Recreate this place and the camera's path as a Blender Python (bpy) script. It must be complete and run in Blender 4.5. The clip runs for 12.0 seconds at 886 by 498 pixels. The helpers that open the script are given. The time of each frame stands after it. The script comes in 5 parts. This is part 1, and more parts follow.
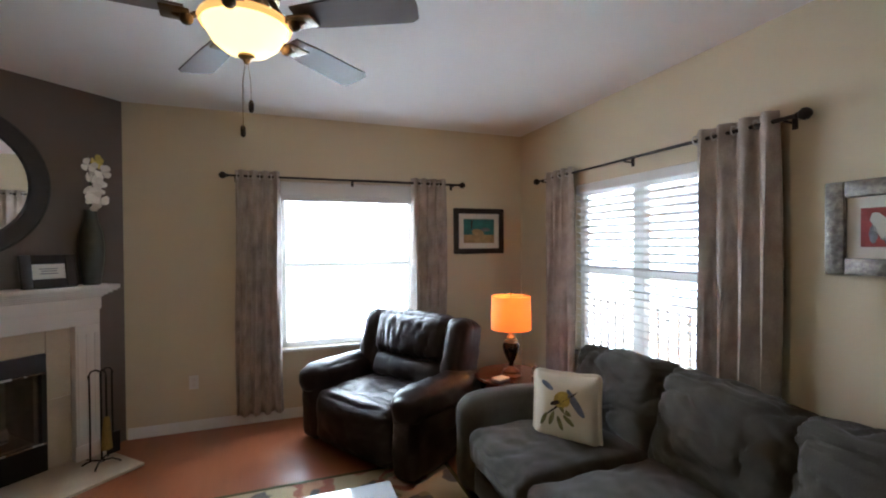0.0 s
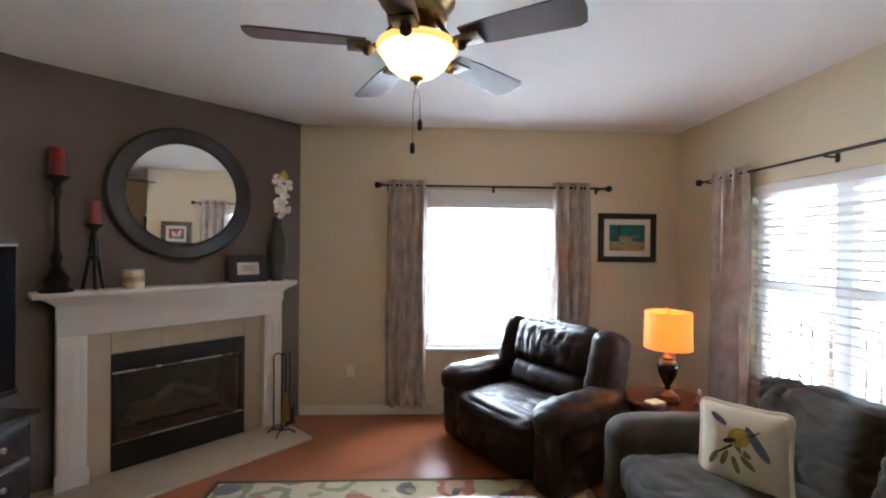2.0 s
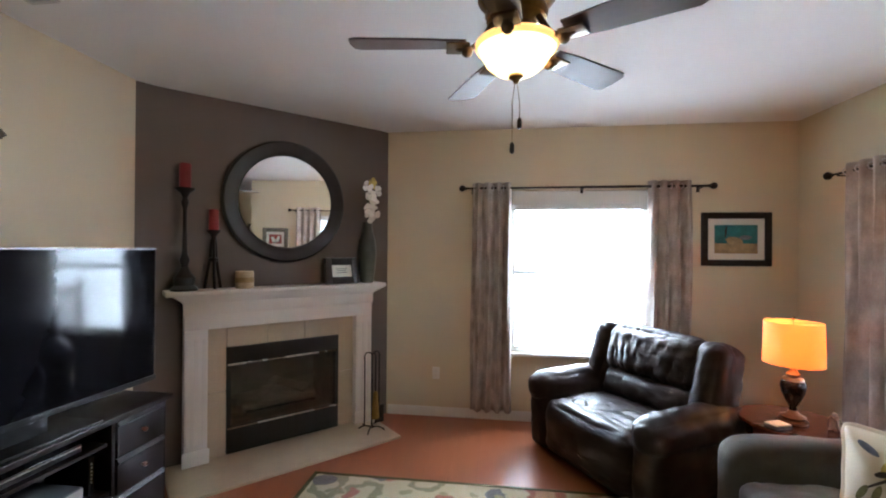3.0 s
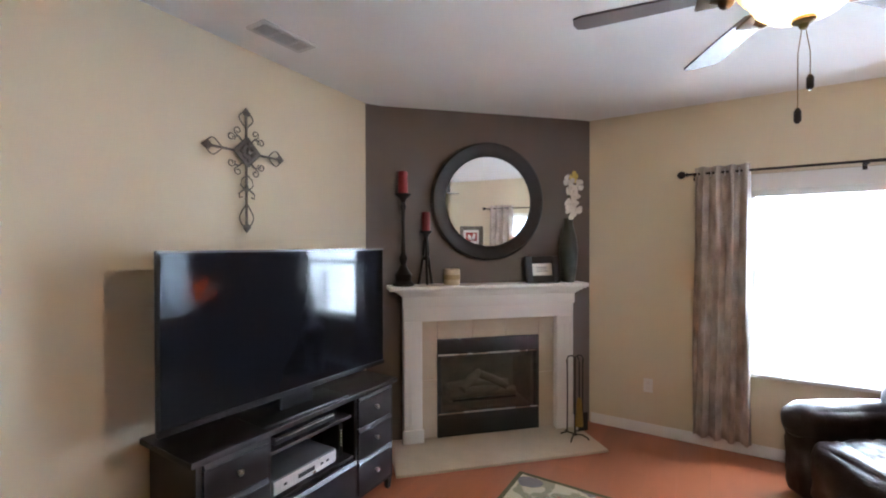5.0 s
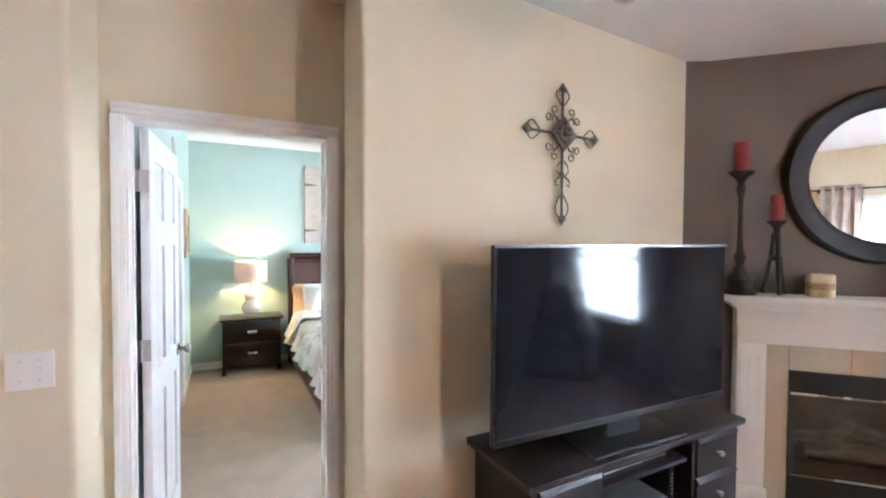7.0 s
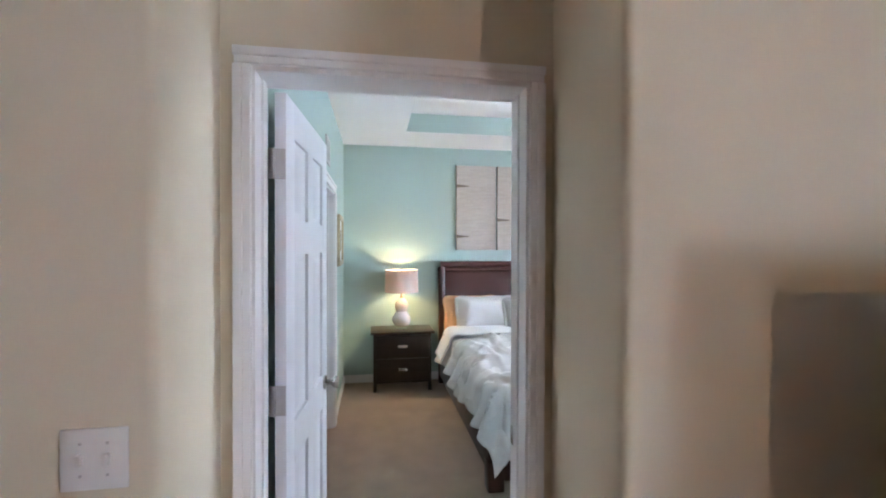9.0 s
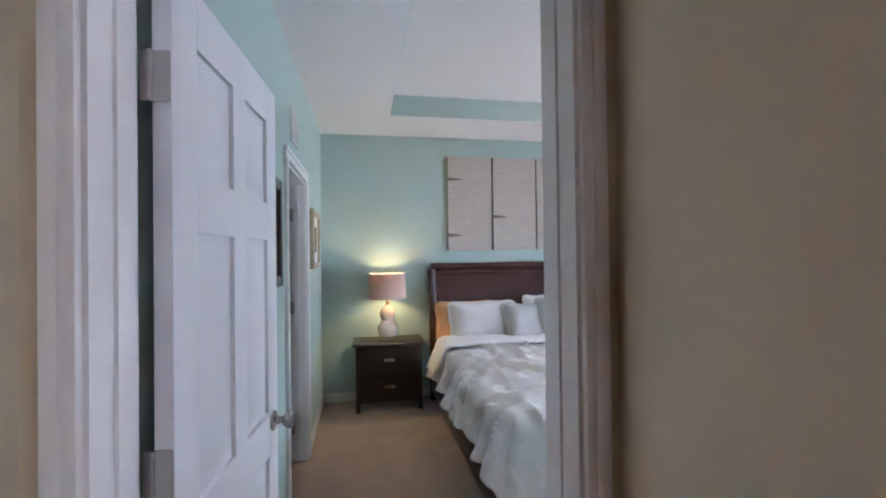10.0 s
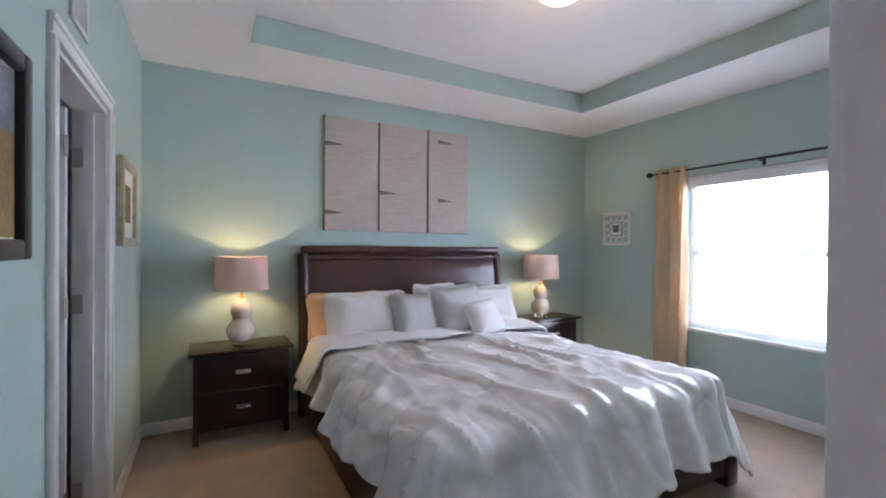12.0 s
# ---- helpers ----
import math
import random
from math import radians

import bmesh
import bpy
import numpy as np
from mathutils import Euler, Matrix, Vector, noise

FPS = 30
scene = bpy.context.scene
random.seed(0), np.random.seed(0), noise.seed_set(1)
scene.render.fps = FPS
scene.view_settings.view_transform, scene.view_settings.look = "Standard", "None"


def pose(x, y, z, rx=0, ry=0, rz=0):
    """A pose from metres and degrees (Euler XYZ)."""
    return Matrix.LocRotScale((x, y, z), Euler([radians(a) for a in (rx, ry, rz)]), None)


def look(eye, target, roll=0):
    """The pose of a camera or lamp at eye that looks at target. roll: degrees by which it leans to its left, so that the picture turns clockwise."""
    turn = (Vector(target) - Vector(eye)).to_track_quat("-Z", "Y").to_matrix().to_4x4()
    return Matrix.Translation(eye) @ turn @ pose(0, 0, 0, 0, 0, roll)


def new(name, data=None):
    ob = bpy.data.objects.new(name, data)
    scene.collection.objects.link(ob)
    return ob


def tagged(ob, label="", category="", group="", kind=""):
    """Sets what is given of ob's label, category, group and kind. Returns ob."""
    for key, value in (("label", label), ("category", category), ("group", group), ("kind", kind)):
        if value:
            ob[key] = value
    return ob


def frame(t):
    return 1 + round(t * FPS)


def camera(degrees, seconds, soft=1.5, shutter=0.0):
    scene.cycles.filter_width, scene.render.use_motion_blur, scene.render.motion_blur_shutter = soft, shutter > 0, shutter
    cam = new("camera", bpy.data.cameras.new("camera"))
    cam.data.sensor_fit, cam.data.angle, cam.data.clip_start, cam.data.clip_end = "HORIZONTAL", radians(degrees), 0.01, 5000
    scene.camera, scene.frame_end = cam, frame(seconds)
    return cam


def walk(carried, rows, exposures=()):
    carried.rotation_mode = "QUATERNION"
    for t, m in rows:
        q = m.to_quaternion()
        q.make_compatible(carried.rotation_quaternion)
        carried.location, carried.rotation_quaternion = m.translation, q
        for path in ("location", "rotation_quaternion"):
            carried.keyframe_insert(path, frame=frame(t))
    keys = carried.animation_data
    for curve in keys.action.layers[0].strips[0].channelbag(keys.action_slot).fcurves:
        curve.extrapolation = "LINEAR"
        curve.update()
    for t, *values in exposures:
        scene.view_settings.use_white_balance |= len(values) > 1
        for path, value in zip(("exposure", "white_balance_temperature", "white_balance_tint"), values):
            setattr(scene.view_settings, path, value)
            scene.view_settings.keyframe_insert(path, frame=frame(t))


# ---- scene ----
cam = camera(91.8, 12.0, soft=2.0)
PATH = [
    (0, (-1.982, 0.058, 1.56), (-1.303, 1.939, 1.538), -0.4),
    (0.5, (-2.023, 0.076, 1.566), (-1.469, 1.998, 1.541), -0.4),
    (1, (-2.038, 0.083, 1.567), (-1.6, 2.034, 1.548), -0.2),
    (1.5, (-2.053, 0.087, 1.571), (-1.768, 2.067, 1.56), 0.3),
    (2, (-2.073, 0.091, 1.589), (-1.979, 2.089, 1.579), 0.6),
    (2.5, (-2.12, 0.101, 1.577), (-2.204, 2.1, 1.579), 0.6),
    (4.5, (-2.23, 0.147, 1.599), (-3.067, 1.963, 1.591), -0.2),
    (5, (-2.298, 0.169, 1.6), (-3.354, 1.867, 1.583), -0.1),
    (5.5, (-2.399, 0.167, 1.602), (-3.664, 1.716, 1.574), 0.1),
    (6, (-2.546, 0.162, 1.606), (-3.996, 1.538, 1.566), 0.3),
    (6.5, (-2.703, 0.163, 1.615), (-4.342, 1.308, 1.557), 0.45),
    (7, (-2.874, 0.139, 1.605), (-4.655, 1.048, 1.554), 0.3),
    (7.5, (-3.090, 0.124, 1.602), (-4.980, 0.777, 1.564), 0.2),
    (9.3, (-3.877, 0.126, 1.592), (-5.853, 0.431, 1.577), -0.0),
    (9.5, (-3.997, 0.152, 1.57), (-5.973, 0.465, 1.568), -0.2),
    (10, (-4.234, 0.202, 1.513), (-6.201, 0.564, 1.529), -0.7),
    (10.5, (-4.457, 0.17, 1.504), (-6.398, 0.653, 1.515), -0.4),
    (11, (-4.63, 0.135, 1.473), (-6.515, 0.804, 1.488), 0.1),
    (11.5, (-4.795, 0.153, 1.427), (-6.624, 0.963, 1.441), 0.4),
    (12, (-4.967, 0.211, 1.399), (-6.724, 1.168, 1.389), 0.4),
]
walk(cam, [(t, look(eye, target, roll)) for t, eye, target, roll in PATH],
     [(0, 0.2, 6000, 10), (1, 0.4, 6000, 10), (2.5, 0.7, 5950, 11), (4.5, 1.0, 5850, 12), (5.5, 1.45, 5780, 13), (6.5, 1.8, 5780, 14), (7.5, 1.8, 5780, 14),
      (9.5, 0.6, 5650, 19), (10, 0.4, 5700, 21), (10.5, 0.3, 5850, 22), (11, 0.3, 5950, 24), (12, 0.15, 5900, 25)])

# ---- daylight, exposure ----
world = bpy.data.worlds.new("world")
scene.world = world
world.use_nodes = True
wn = world.node_tree.nodes
sky = wn.new("ShaderNodeTexSky")
sky.sky_type, sky.sun_disc = "NISHITA", False
sky.sun_elevation, sky.sun_rotation = radians(50), radians(60)
wn["Background"].inputs["Strength"].default_value = 0.12
world.node_tree.links.new(sky.outputs[0], wn["Background"].inputs["Color"])
sun = new("sun", bpy.data.lights.new("sun", "SUN"))
sun.data.energy, sun.data.angle, sun.data.color = 0.8, radians(12), (1, 0.96, 0.9)
sun.matrix_world = look((6, 8, 12), (0, 3, 0))


def lamp_light(name, x, y, z, watts, color, radius=0.04):
    ob = new(name, bpy.data.lights.new(name, "POINT"))
    ob.data.energy, ob.data.color, ob.data.shadow_soft_size = watts, color, radius
    ob.matrix_world = pose(x, y, z)
    return ob


WARM, YELLOW = (1.0, 0.62, 0.28), (1.0, 0.72, 0.30)
lamp_light("fan_bulb", -2.10, 1.565, 2.215, 11, WARM, 0.05)
lamp_light("side_lamp_bulb", -0.42, 2.90, 1.06, 4.5, (1.0, 0.5, 0.16))
lamp_light("bed_lamp_bulb", -8.50, 0.425, 1.20, 9, YELLOW, 0.03)
lamp_light("bed_lamp_bulb", -8.50, 3.33, 1.20, 9, YELLOW, 0.03)
lamp_light("bed_ceiling_bulb", -6.80, 1.96, 2.85, 9, (1.0, 0.70, 0.45), 0.08)


# ---- materials ----
def mat(name, color, rough=0.6, metal=0.0, vary=0.12, scale=6.0, bump=0.0, bump_scale=60.0, sheen=0.0, spec=0.5, stretch=(1, 1, 1), coat=0.0,
        color2=None, second=None, by_piece=0.0):
    m = bpy.data.materials.new(name)
    m.use_nodes = True
    nt, N, L = m.node_tree, m.node_tree.nodes, m.node_tree.links
    b = N["Principled BSDF"]
    b.inputs["Roughness"].default_value, b.inputs["Metallic"].default_value = rough, metal
    b.inputs["Sheen Weight"].default_value, b.inputs["Specular IOR Level"].default_value = sheen, spec
    b.inputs["Coat Weight"].default_value = coat
    tc, mp = N.new("ShaderNodeTexCoord"), N.new("ShaderNodeMapping")
    mp.inputs["Scale"].default_value = stretch
    L.new(tc.outputs["Object"], mp.inputs["Vector"])
    big, fine = N.new("ShaderNodeTexNoise"), N.new("ShaderNodeTexNoise")
    big.inputs["Scale"].default_value, big.inputs["Detail"].default_value = scale, 5
    fine.inputs["Scale"].default_value, fine.inputs["Detail"].default_value = bump_scale, 3
    for n in (big, fine):
        L.new(mp.outputs[0], n.inputs["Vector"])
    ramp = N.new("ShaderNodeValToRGB")
    c2 = color2 or tuple(c * (1 - vary) for c in color)
    ramp.color_ramp.elements[0].position, ramp.color_ramp.elements[1].position = 0.33, 0.67
    ramp.color_ramp.elements[0].color, ramp.color_ramp.elements[1].color = (*c2, 1), (*color, 1)
    L.new(big.outputs["Fac"], ramp.inputs["Fac"])
    out = ramp.outputs["Color"]
    grain = N.new("ShaderNodeMix")
    grain.data_type, grain.blend_type = "RGBA", "MULTIPLY"
    grain.inputs["Factor"].default_value = min(1.0, vary * 1.2)
    L.new(out, grain.inputs["A"])
    L.new(fine.outputs["Fac"], grain.inputs["B"])
    out = grain.outputs["Result"]
    if by_piece:
        info, hsv, mr = N.new("ShaderNodeObjectInfo"), N.new("ShaderNodeHueSaturation"), N.new("ShaderNodeMapRange")
        mr.inputs["To Min"].default_value, mr.inputs["To Max"].default_value = 1 - by_piece, 1 + by_piece
        L.new(info.outputs["Random"], mr.inputs["Value"])
        L.new(mr.outputs[0], hsv.inputs["Value"])
        L.new(out, hsv.inputs["Color"])
        out = hsv.outputs["Color"]
    L.new(out, b.inputs["Base Color"])
    rr = N.new("ShaderNodeMapRange")
    rr.inputs["To Min"].default_value, rr.inputs["To Max"].default_value = max(0.02, rough - 0.06), min(1, rough + 0.06)
    L.new(big.outputs["Fac"], rr.inputs["Value"])
    L.new(rr.outputs[0], b.inputs["Roughness"])
    if bump:
        bp = N.new("ShaderNodeBump")
        bp.inputs["Strength"].default_value, bp.inputs["Distance"].default_value = bump, 0.004
        L.new(fine.outputs["Fac"], bp.inputs["Height"])
        L.new(bp.outputs[0], b.inputs["Normal"])
    return m


def glow(name, color, strength, mix=1.0):
    m = bpy.data.materials.new(name)
    m.use_nodes = True
    b = m.node_tree.nodes["Principled BSDF"]
    b.inputs["Base Color"].default_value = (*color, 1)
    b.inputs["Emission Color"].default_value = (*color, 1)
    b.inputs["Emission Strength"].default_value = strength
    return m


def shade_cloth(name, color, through_color, amount, lit=0.0):
    m = bpy.data.materials.new(name)
    m.use_nodes = True
    N, L = m.node_tree.nodes, m.node_tree.links
    b, t, mix = N["Principled BSDF"], N.new("ShaderNodeBsdfTranslucent"), N.new("ShaderNodeMixShader")
    weave = N.new("ShaderNodeTexNoise")
    weave.inputs["Scale"].default_value = 90
    bp = N.new("ShaderNodeBump")
    bp.inputs["Strength"].default_value, bp.inputs["Distance"].default_value = 0.3, 0.002
    L.new(weave.outputs["Fac"], bp.inputs["Height"])
    L.new(bp.outputs[0], b.inputs["Normal"])
    b.inputs["Base Color"].default_value, b.inputs["Roughness"].default_value = (*color, 1), 0.85
    b.inputs["Emission Color"].default_value, b.inputs["Emission Strength"].default_value = (*through_color, 1), lit
    t.inputs["Color"].default_value = (*through_color, 1)
    mix.inputs[0].default_value = amount
    L.new(b.outputs[0], mix.inputs[1])
    L.new(t.outputs[0], mix.inputs[2])
    L.new(mix.outputs[0], N["Material Output"].inputs["Surface"])
    return m


def glass_mat(name, tint=(1, 1, 1)):
    m = bpy.data.materials.new(name)
    m.use_nodes = True
    b = m.node_tree.nodes["Principled BSDF"]
    b.inputs["Base Color"].default_value = (*tint, 1)
    b.inputs["Roughness"].default_value, b.inputs["Transmission Weight"].default_value = 0.01, 1.0
    b.inputs["IOR"].default_value = 1.45
    return m


M_CREAM = mat("cream_wall_paint", (0.665, 0.585, 0.425), 0.75, vary=0.03, scale=1.2, bump=0.12, bump_scale=180)
M_TAUPE = mat("taupe_wall_paint", (0.150, 0.122, 0.105), 0.7, vary=0.05, scale=1.5, bump=0.12, bump_scale=180)
M_MINT = mat("mint_wall_paint", (0.42, 0.54, 0.50), 0.7, vary=0.03, scale=1.2, bump=0.12, bump_scale=180)
M_CEIL = mat("ceiling_paint", (0.85, 0.845, 0.84), 0.9, vary=0.03, scale=2, bump=0.3, bump_scale=120)
M_TRIM = mat("white_trim_paint", (0.80, 0.79, 0.77), 0.35, vary=0.03, scale=3, bump=0.04)
M_DOOR = mat("white_door_paint", (0.78, 0.79, 0.82), 0.38, vary=0.03, scale=3, bump=0.05, bump_scale=90, stretch=(4, 4, 0.5))
M_GREY = mat("grey_closet_paint", (0.55, 0.54, 0.53), 0.8, vary=0.04)
M_PLANK = mat("cherry_laminate", (0.36, 0.115, 0.050), 0.33, vary=0.12, scale=2.0, stretch=(7, 0.8, 1), by_piece=0.07)
M_CARPET = mat("beige_carpet", (0.50, 0.36, 0.26), 0.95, vary=0.18, scale=5, bump=0.9, bump_scale=260, sheen=0.3)
M_TILE = mat("beige_tile", (0.56, 0.47, 0.35), 0.35, vary=0.10, scale=7, bump=0.05)
M_LEATHER = mat("dark_brown_leather", (0.032, 0.019, 0.016), 0.42, vary=0.35, scale=9, bump=0.5, bump_scale=110, spec=0.30)
M_SOFA = mat("grey_brown_microfibre", (0.068, 0.055, 0.037), 0.92, vary=0.35, scale=7, bump=0.4, bump_scale=200, sheen=0.12)
M_ESPRESSO = mat("espresso_wood", (0.020, 0.014, 0.014), 0.38, vary=0.35, scale=3, bump=0.04, bump_scale=60, stretch=(8, 1, 8), spec=0.3)
M_MAHOG = mat("dark_cherry_wood", (0.060, 0.018, 0.013), 0.32, vary=0.2, scale=1.2, stretch=(5, 1, 5))
M_NIGHT = mat("nightstand_wood", (0.030, 0.014, 0.012), 0.35, vary=0.4, scale=2.5, bump=0.05, stretch=(8, 1, 8), coat=0.2)
M_TABLE = mat("red_brown_table_wood", (0.12, 0.035, 0.022), 0.25, vary=0.35, scale=3, bump=0.04, stretch=(1, 9, 9), coat=0.3)
M_BLACK = mat("black_plastic", (0.012, 0.012, 0.013), 0.4, vary=0.1, spec=0.3)
M_SCREEN = mat("black_screen", (0.006, 0.006, 0.008), 0.08, vary=0.02, spec=0.20)
M_FIREBLACK = mat("black_enamel", (0.010, 0.010, 0.011), 0.5, vary=0.3, scale=8, bump=0.1)
M_SOOT = mat("sooty_firebrick", (0.30, 0.25, 0.21), 0.9, vary=0.5, scale=5, bump=0.6, bump_scale=50)
M_LOG = mat("ceramic_log", (0.36, 0.30, 0.25), 0.9, vary=0.5, scale=9, bump=1.0, bump_scale=30, stretch=(1, 1, 4))
M_IRON = mat("wrought_iron", (0.035, 0.030, 0.028), 0.45, metal=0.6, vary=0.3, bump=0.2)
M_PEWTER = mat("aged_iron", (0.21, 0.18, 0.155), 0.5, metal=0.25, vary=0.45, scale=20, bump=0.4, bump_scale=80)
M_STEEL = mat("brushed_nickel", (0.62, 0.60, 0.57), 0.28, metal=1.0, vary=0.1)
M_HINGE = mat("satin_nickel_hinge", (0.50, 0.47, 0.45), 0.42, metal=0.8, vary=0.1)
M_BRASS = mat("antique_brass", (0.38, 0.24, 0.09), 0.30, metal=1.0, vary=0.4, scale=14)
M_ARM = mat("dull_dark_brass", (0.15, 0.095, 0.045), 0.5, metal=0.7, vary=0.4, scale=14)
M_BLADE = mat("walnut_blade", (0.105, 0.070, 0.065), 0.5, vary=0.25, scale=3, bump=0.05, stretch=(1, 10, 10))
M_MIRROR = mat("mirror_silver", (0.93, 0.93, 0.92), 0.02, metal=1.0, vary=0.0)
M_MIRROR.node_tree.nodes["Principled BSDF"].inputs["Roughness"].links[0].from_node.inputs["To Max"].default_value = 0.02
M_FRAMEDK = mat("black_brown_frame", (0.020, 0.014, 0.013), 0.4, vary=0.4, scale=12, bump=0.2)
M_RED = mat("red_wax", (0.24, 0.018, 0.022), 0.45, vary=0.15, scale=12)
M_WAX = mat("cream_wax", (0.72, 0.56, 0.36), 0.5, vary=0.25, scale=14)
M_PETAL = mat("white_petal", (0.82, 0.80, 0.74), 0.6, vary=0.1)
M_PETALY = mat("yellow_petal", (0.70, 0.56, 0.14), 0.6, vary=0.2)
M_STEM = mat("green_stem", (0.08, 0.13, 0.05), 0.6, vary=0.3)
M_VASE = mat("grey_green_glaze", (0.085, 0.095, 0.075), 0.3, vary=0.4, scale=8, stretch=(1, 1, 0.4))
M_CURTAIN = mat("taupe_print_curtain", (0.58, 0.51, 0.46), 0.85, vary=0.25, scale=11, bump=0.3, bump_scale=120, sheen=0.2, color2=(0.37, 0.315, 0.275), stretch=(1, 1, 0.6))
M_GOLDCUR = shade_cloth("cream_gold_curtain", (0.72, 0.58, 0.40), (0.80, 0.60, 0.36), 0.35)
M_BLIND = mat("white_vinyl_blind", (0.74, 0.74, 0.73), 0.5, vary=0.03)
M_VINYL = shade_cloth("white_vinyl_sash", (0.84, 0.84, 0.83), (0.88, 0.88, 0.86), 0.25)
M_SATIN = mat("white_satin", (0.84, 0.81, 0.81), 0.27, vary=0.05, scale=3, bump=0.05, bump_scale=150, sheen=0.3, spec=0.6)
M_LINEN = mat("white_linen", (0.82, 0.80, 0.80), 0.8, vary=0.05, bump=0.2, bump_scale=220, sheen=0.2)
M_GREYLINEN = mat("pale_grey_linen", (0.52, 0.52, 0.51), 0.8, vary=0.06, bump=0.25, bump_scale=220)
M_PEACH = mat("peach_pillow", (0.80, 0.47, 0.26), 0.8, vary=0.06, bump=0.2, bump_scale=200)
M_BOARD = mat("whitewashed_board", (0.56, 0.50, 0.43), 0.8, vary=0.2, scale=7, bump=0.5, bump_scale=30, stretch=(1, 1, 6), color2=(0.50, 0.44, 0.375))
M_STRAP = mat("weathered_strap", (0.27, 0.21, 0.16), 0.8, vary=0.4)
M_CERAMIC = mat("cream_ceramic", (0.70, 0.60, 0.52), 0.25, vary=0.05, coat=0.3)
M_URN = mat("dark_bronze_lamp", (0.045, 0.025, 0.020), 0.25, metal=0.4, vary=0.4, scale=14)
M_COPPER = mat("copper_trim", (0.36, 0.20, 0.12), 0.3, metal=0.9, vary=0.3)
M_SHADE_OR = shade_cloth("orange_lampshade", (0.75, 0.42, 0.18), (1.0, 0.42, 0.10), 0.6, 0.35)
M_SHADE_BED = shade_cloth("pink_linen_lampshade", (0.60, 0.51, 0.45), (0.75, 0.45, 0.33), 0.12)
M_BOWL = glow("amber_glass_bowl", (1.0, 0.74, 0.34), 1.7)
M_BOWLRIM = glow("amber_glass_rim", (0.95, 0.55, 0.16), 0.9)
M_DOME = glow("lit_glass_dome", (1.0, 0.74, 0.52), 1.6)
M_GLASS = glass_mat("window_glass")
M_FIREGLASS = glass_mat("smoked_glass", (0.55, 0.55, 0.55))
M_WHITEPL = mat("white_plastic", (0.78, 0.77, 0.73), 0.35, vary=0.02)
M_SILVER = mat("silver_plastic", (0.17, 0.17, 0.18), 0.35, metal=0.5, vary=0.1)
M_COFFEE = mat("pale_glass_top", (0.60, 0.63, 0.68), 0.12, vary=0.03)
M_MATBOARD = mat("white_matboard", (0.75, 0.73, 0.68), 0.8, vary=0.03)
M_TEAL = mat("teal_paint", (0.03, 0.26, 0.26), 0.6, vary=0.5, scale=9)
M_SAND = mat("sand_paint", (0.60, 0.42, 0.20), 0.6, vary=0.4, scale=12)
M_ARTRED = mat("red_paint", (0.50, 0.06, 0.05), 0.6, vary=0.4, scale=12)
M_ARTGREY = mat("grey_paint", (0.28, 0.29, 0.33), 0.6, vary=0.5, scale=14)
M_SILVERFR = mat("tarnished_silver_frame", (0.28, 0.25, 0.21), 0.4, metal=0.4, vary=0.5, scale=30, bump=1.0, bump_scale=60)
M_GOLDFR = mat("gold_frame", (0.60, 0.49, 0.31), 0.45, metal=0.25, vary=0.35, scale=20, bump=0.4)
M_OCHRE = mat("ochre_paint", (0.42, 0.28, 0.09), 0.7, vary=0.5, scale=5)
M_CUSHION = mat("ivory_cushion", (0.70, 0.63, 0.49), 0.85, vary=0.08, scale=8, bump=0.3, bump_scale=200)
M_BIRDBLUE = mat("blue_grey_print", (0.22, 0.26, 0.36), 0.85, vary=0.4, scale=20)
M_TWIG = mat("dark_twig_print", (0.05, 0.04, 0.035), 0.85, vary=0.3)
M_LEAFPR = mat("olive_leaf_print", (0.26, 0.25, 0.10), 0.85, vary=0.4, scale=20)
M_YELPR = mat("yellow_print", (0.75, 0.55, 0.12), 0.85, vary=0.4, scale=20)
M_BROOM = mat("straw_bristle", (0.45, 0.27, 0.06), 0.9, vary=0.5, scale=30, stretch=(20, 20, 1))
M_VENT = mat("grey_white_vent", (0.60, 0.60, 0.58), 0.5, vary=0.04)
M_DARK = mat("dark_duct", (0.03, 0.03, 0.03), 0.9, vary=0.2)
M_DECK = mat("deck_wood", (0.50, 0.42, 0.34), 0.8, vary=0.3, scale=4)
M_GROUND = mat("pale_ground", (0.60, 0.60, 0.57), 0.95, vary=0.2, scale=0.6)
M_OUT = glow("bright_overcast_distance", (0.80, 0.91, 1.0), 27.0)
# dim copy of the overcast glow; porch shade is put into its strength
M_OUT_DIM = glow("overcast_distance_dimmed_as_shade", (0.84, 0.92, 1.0), 0.65)


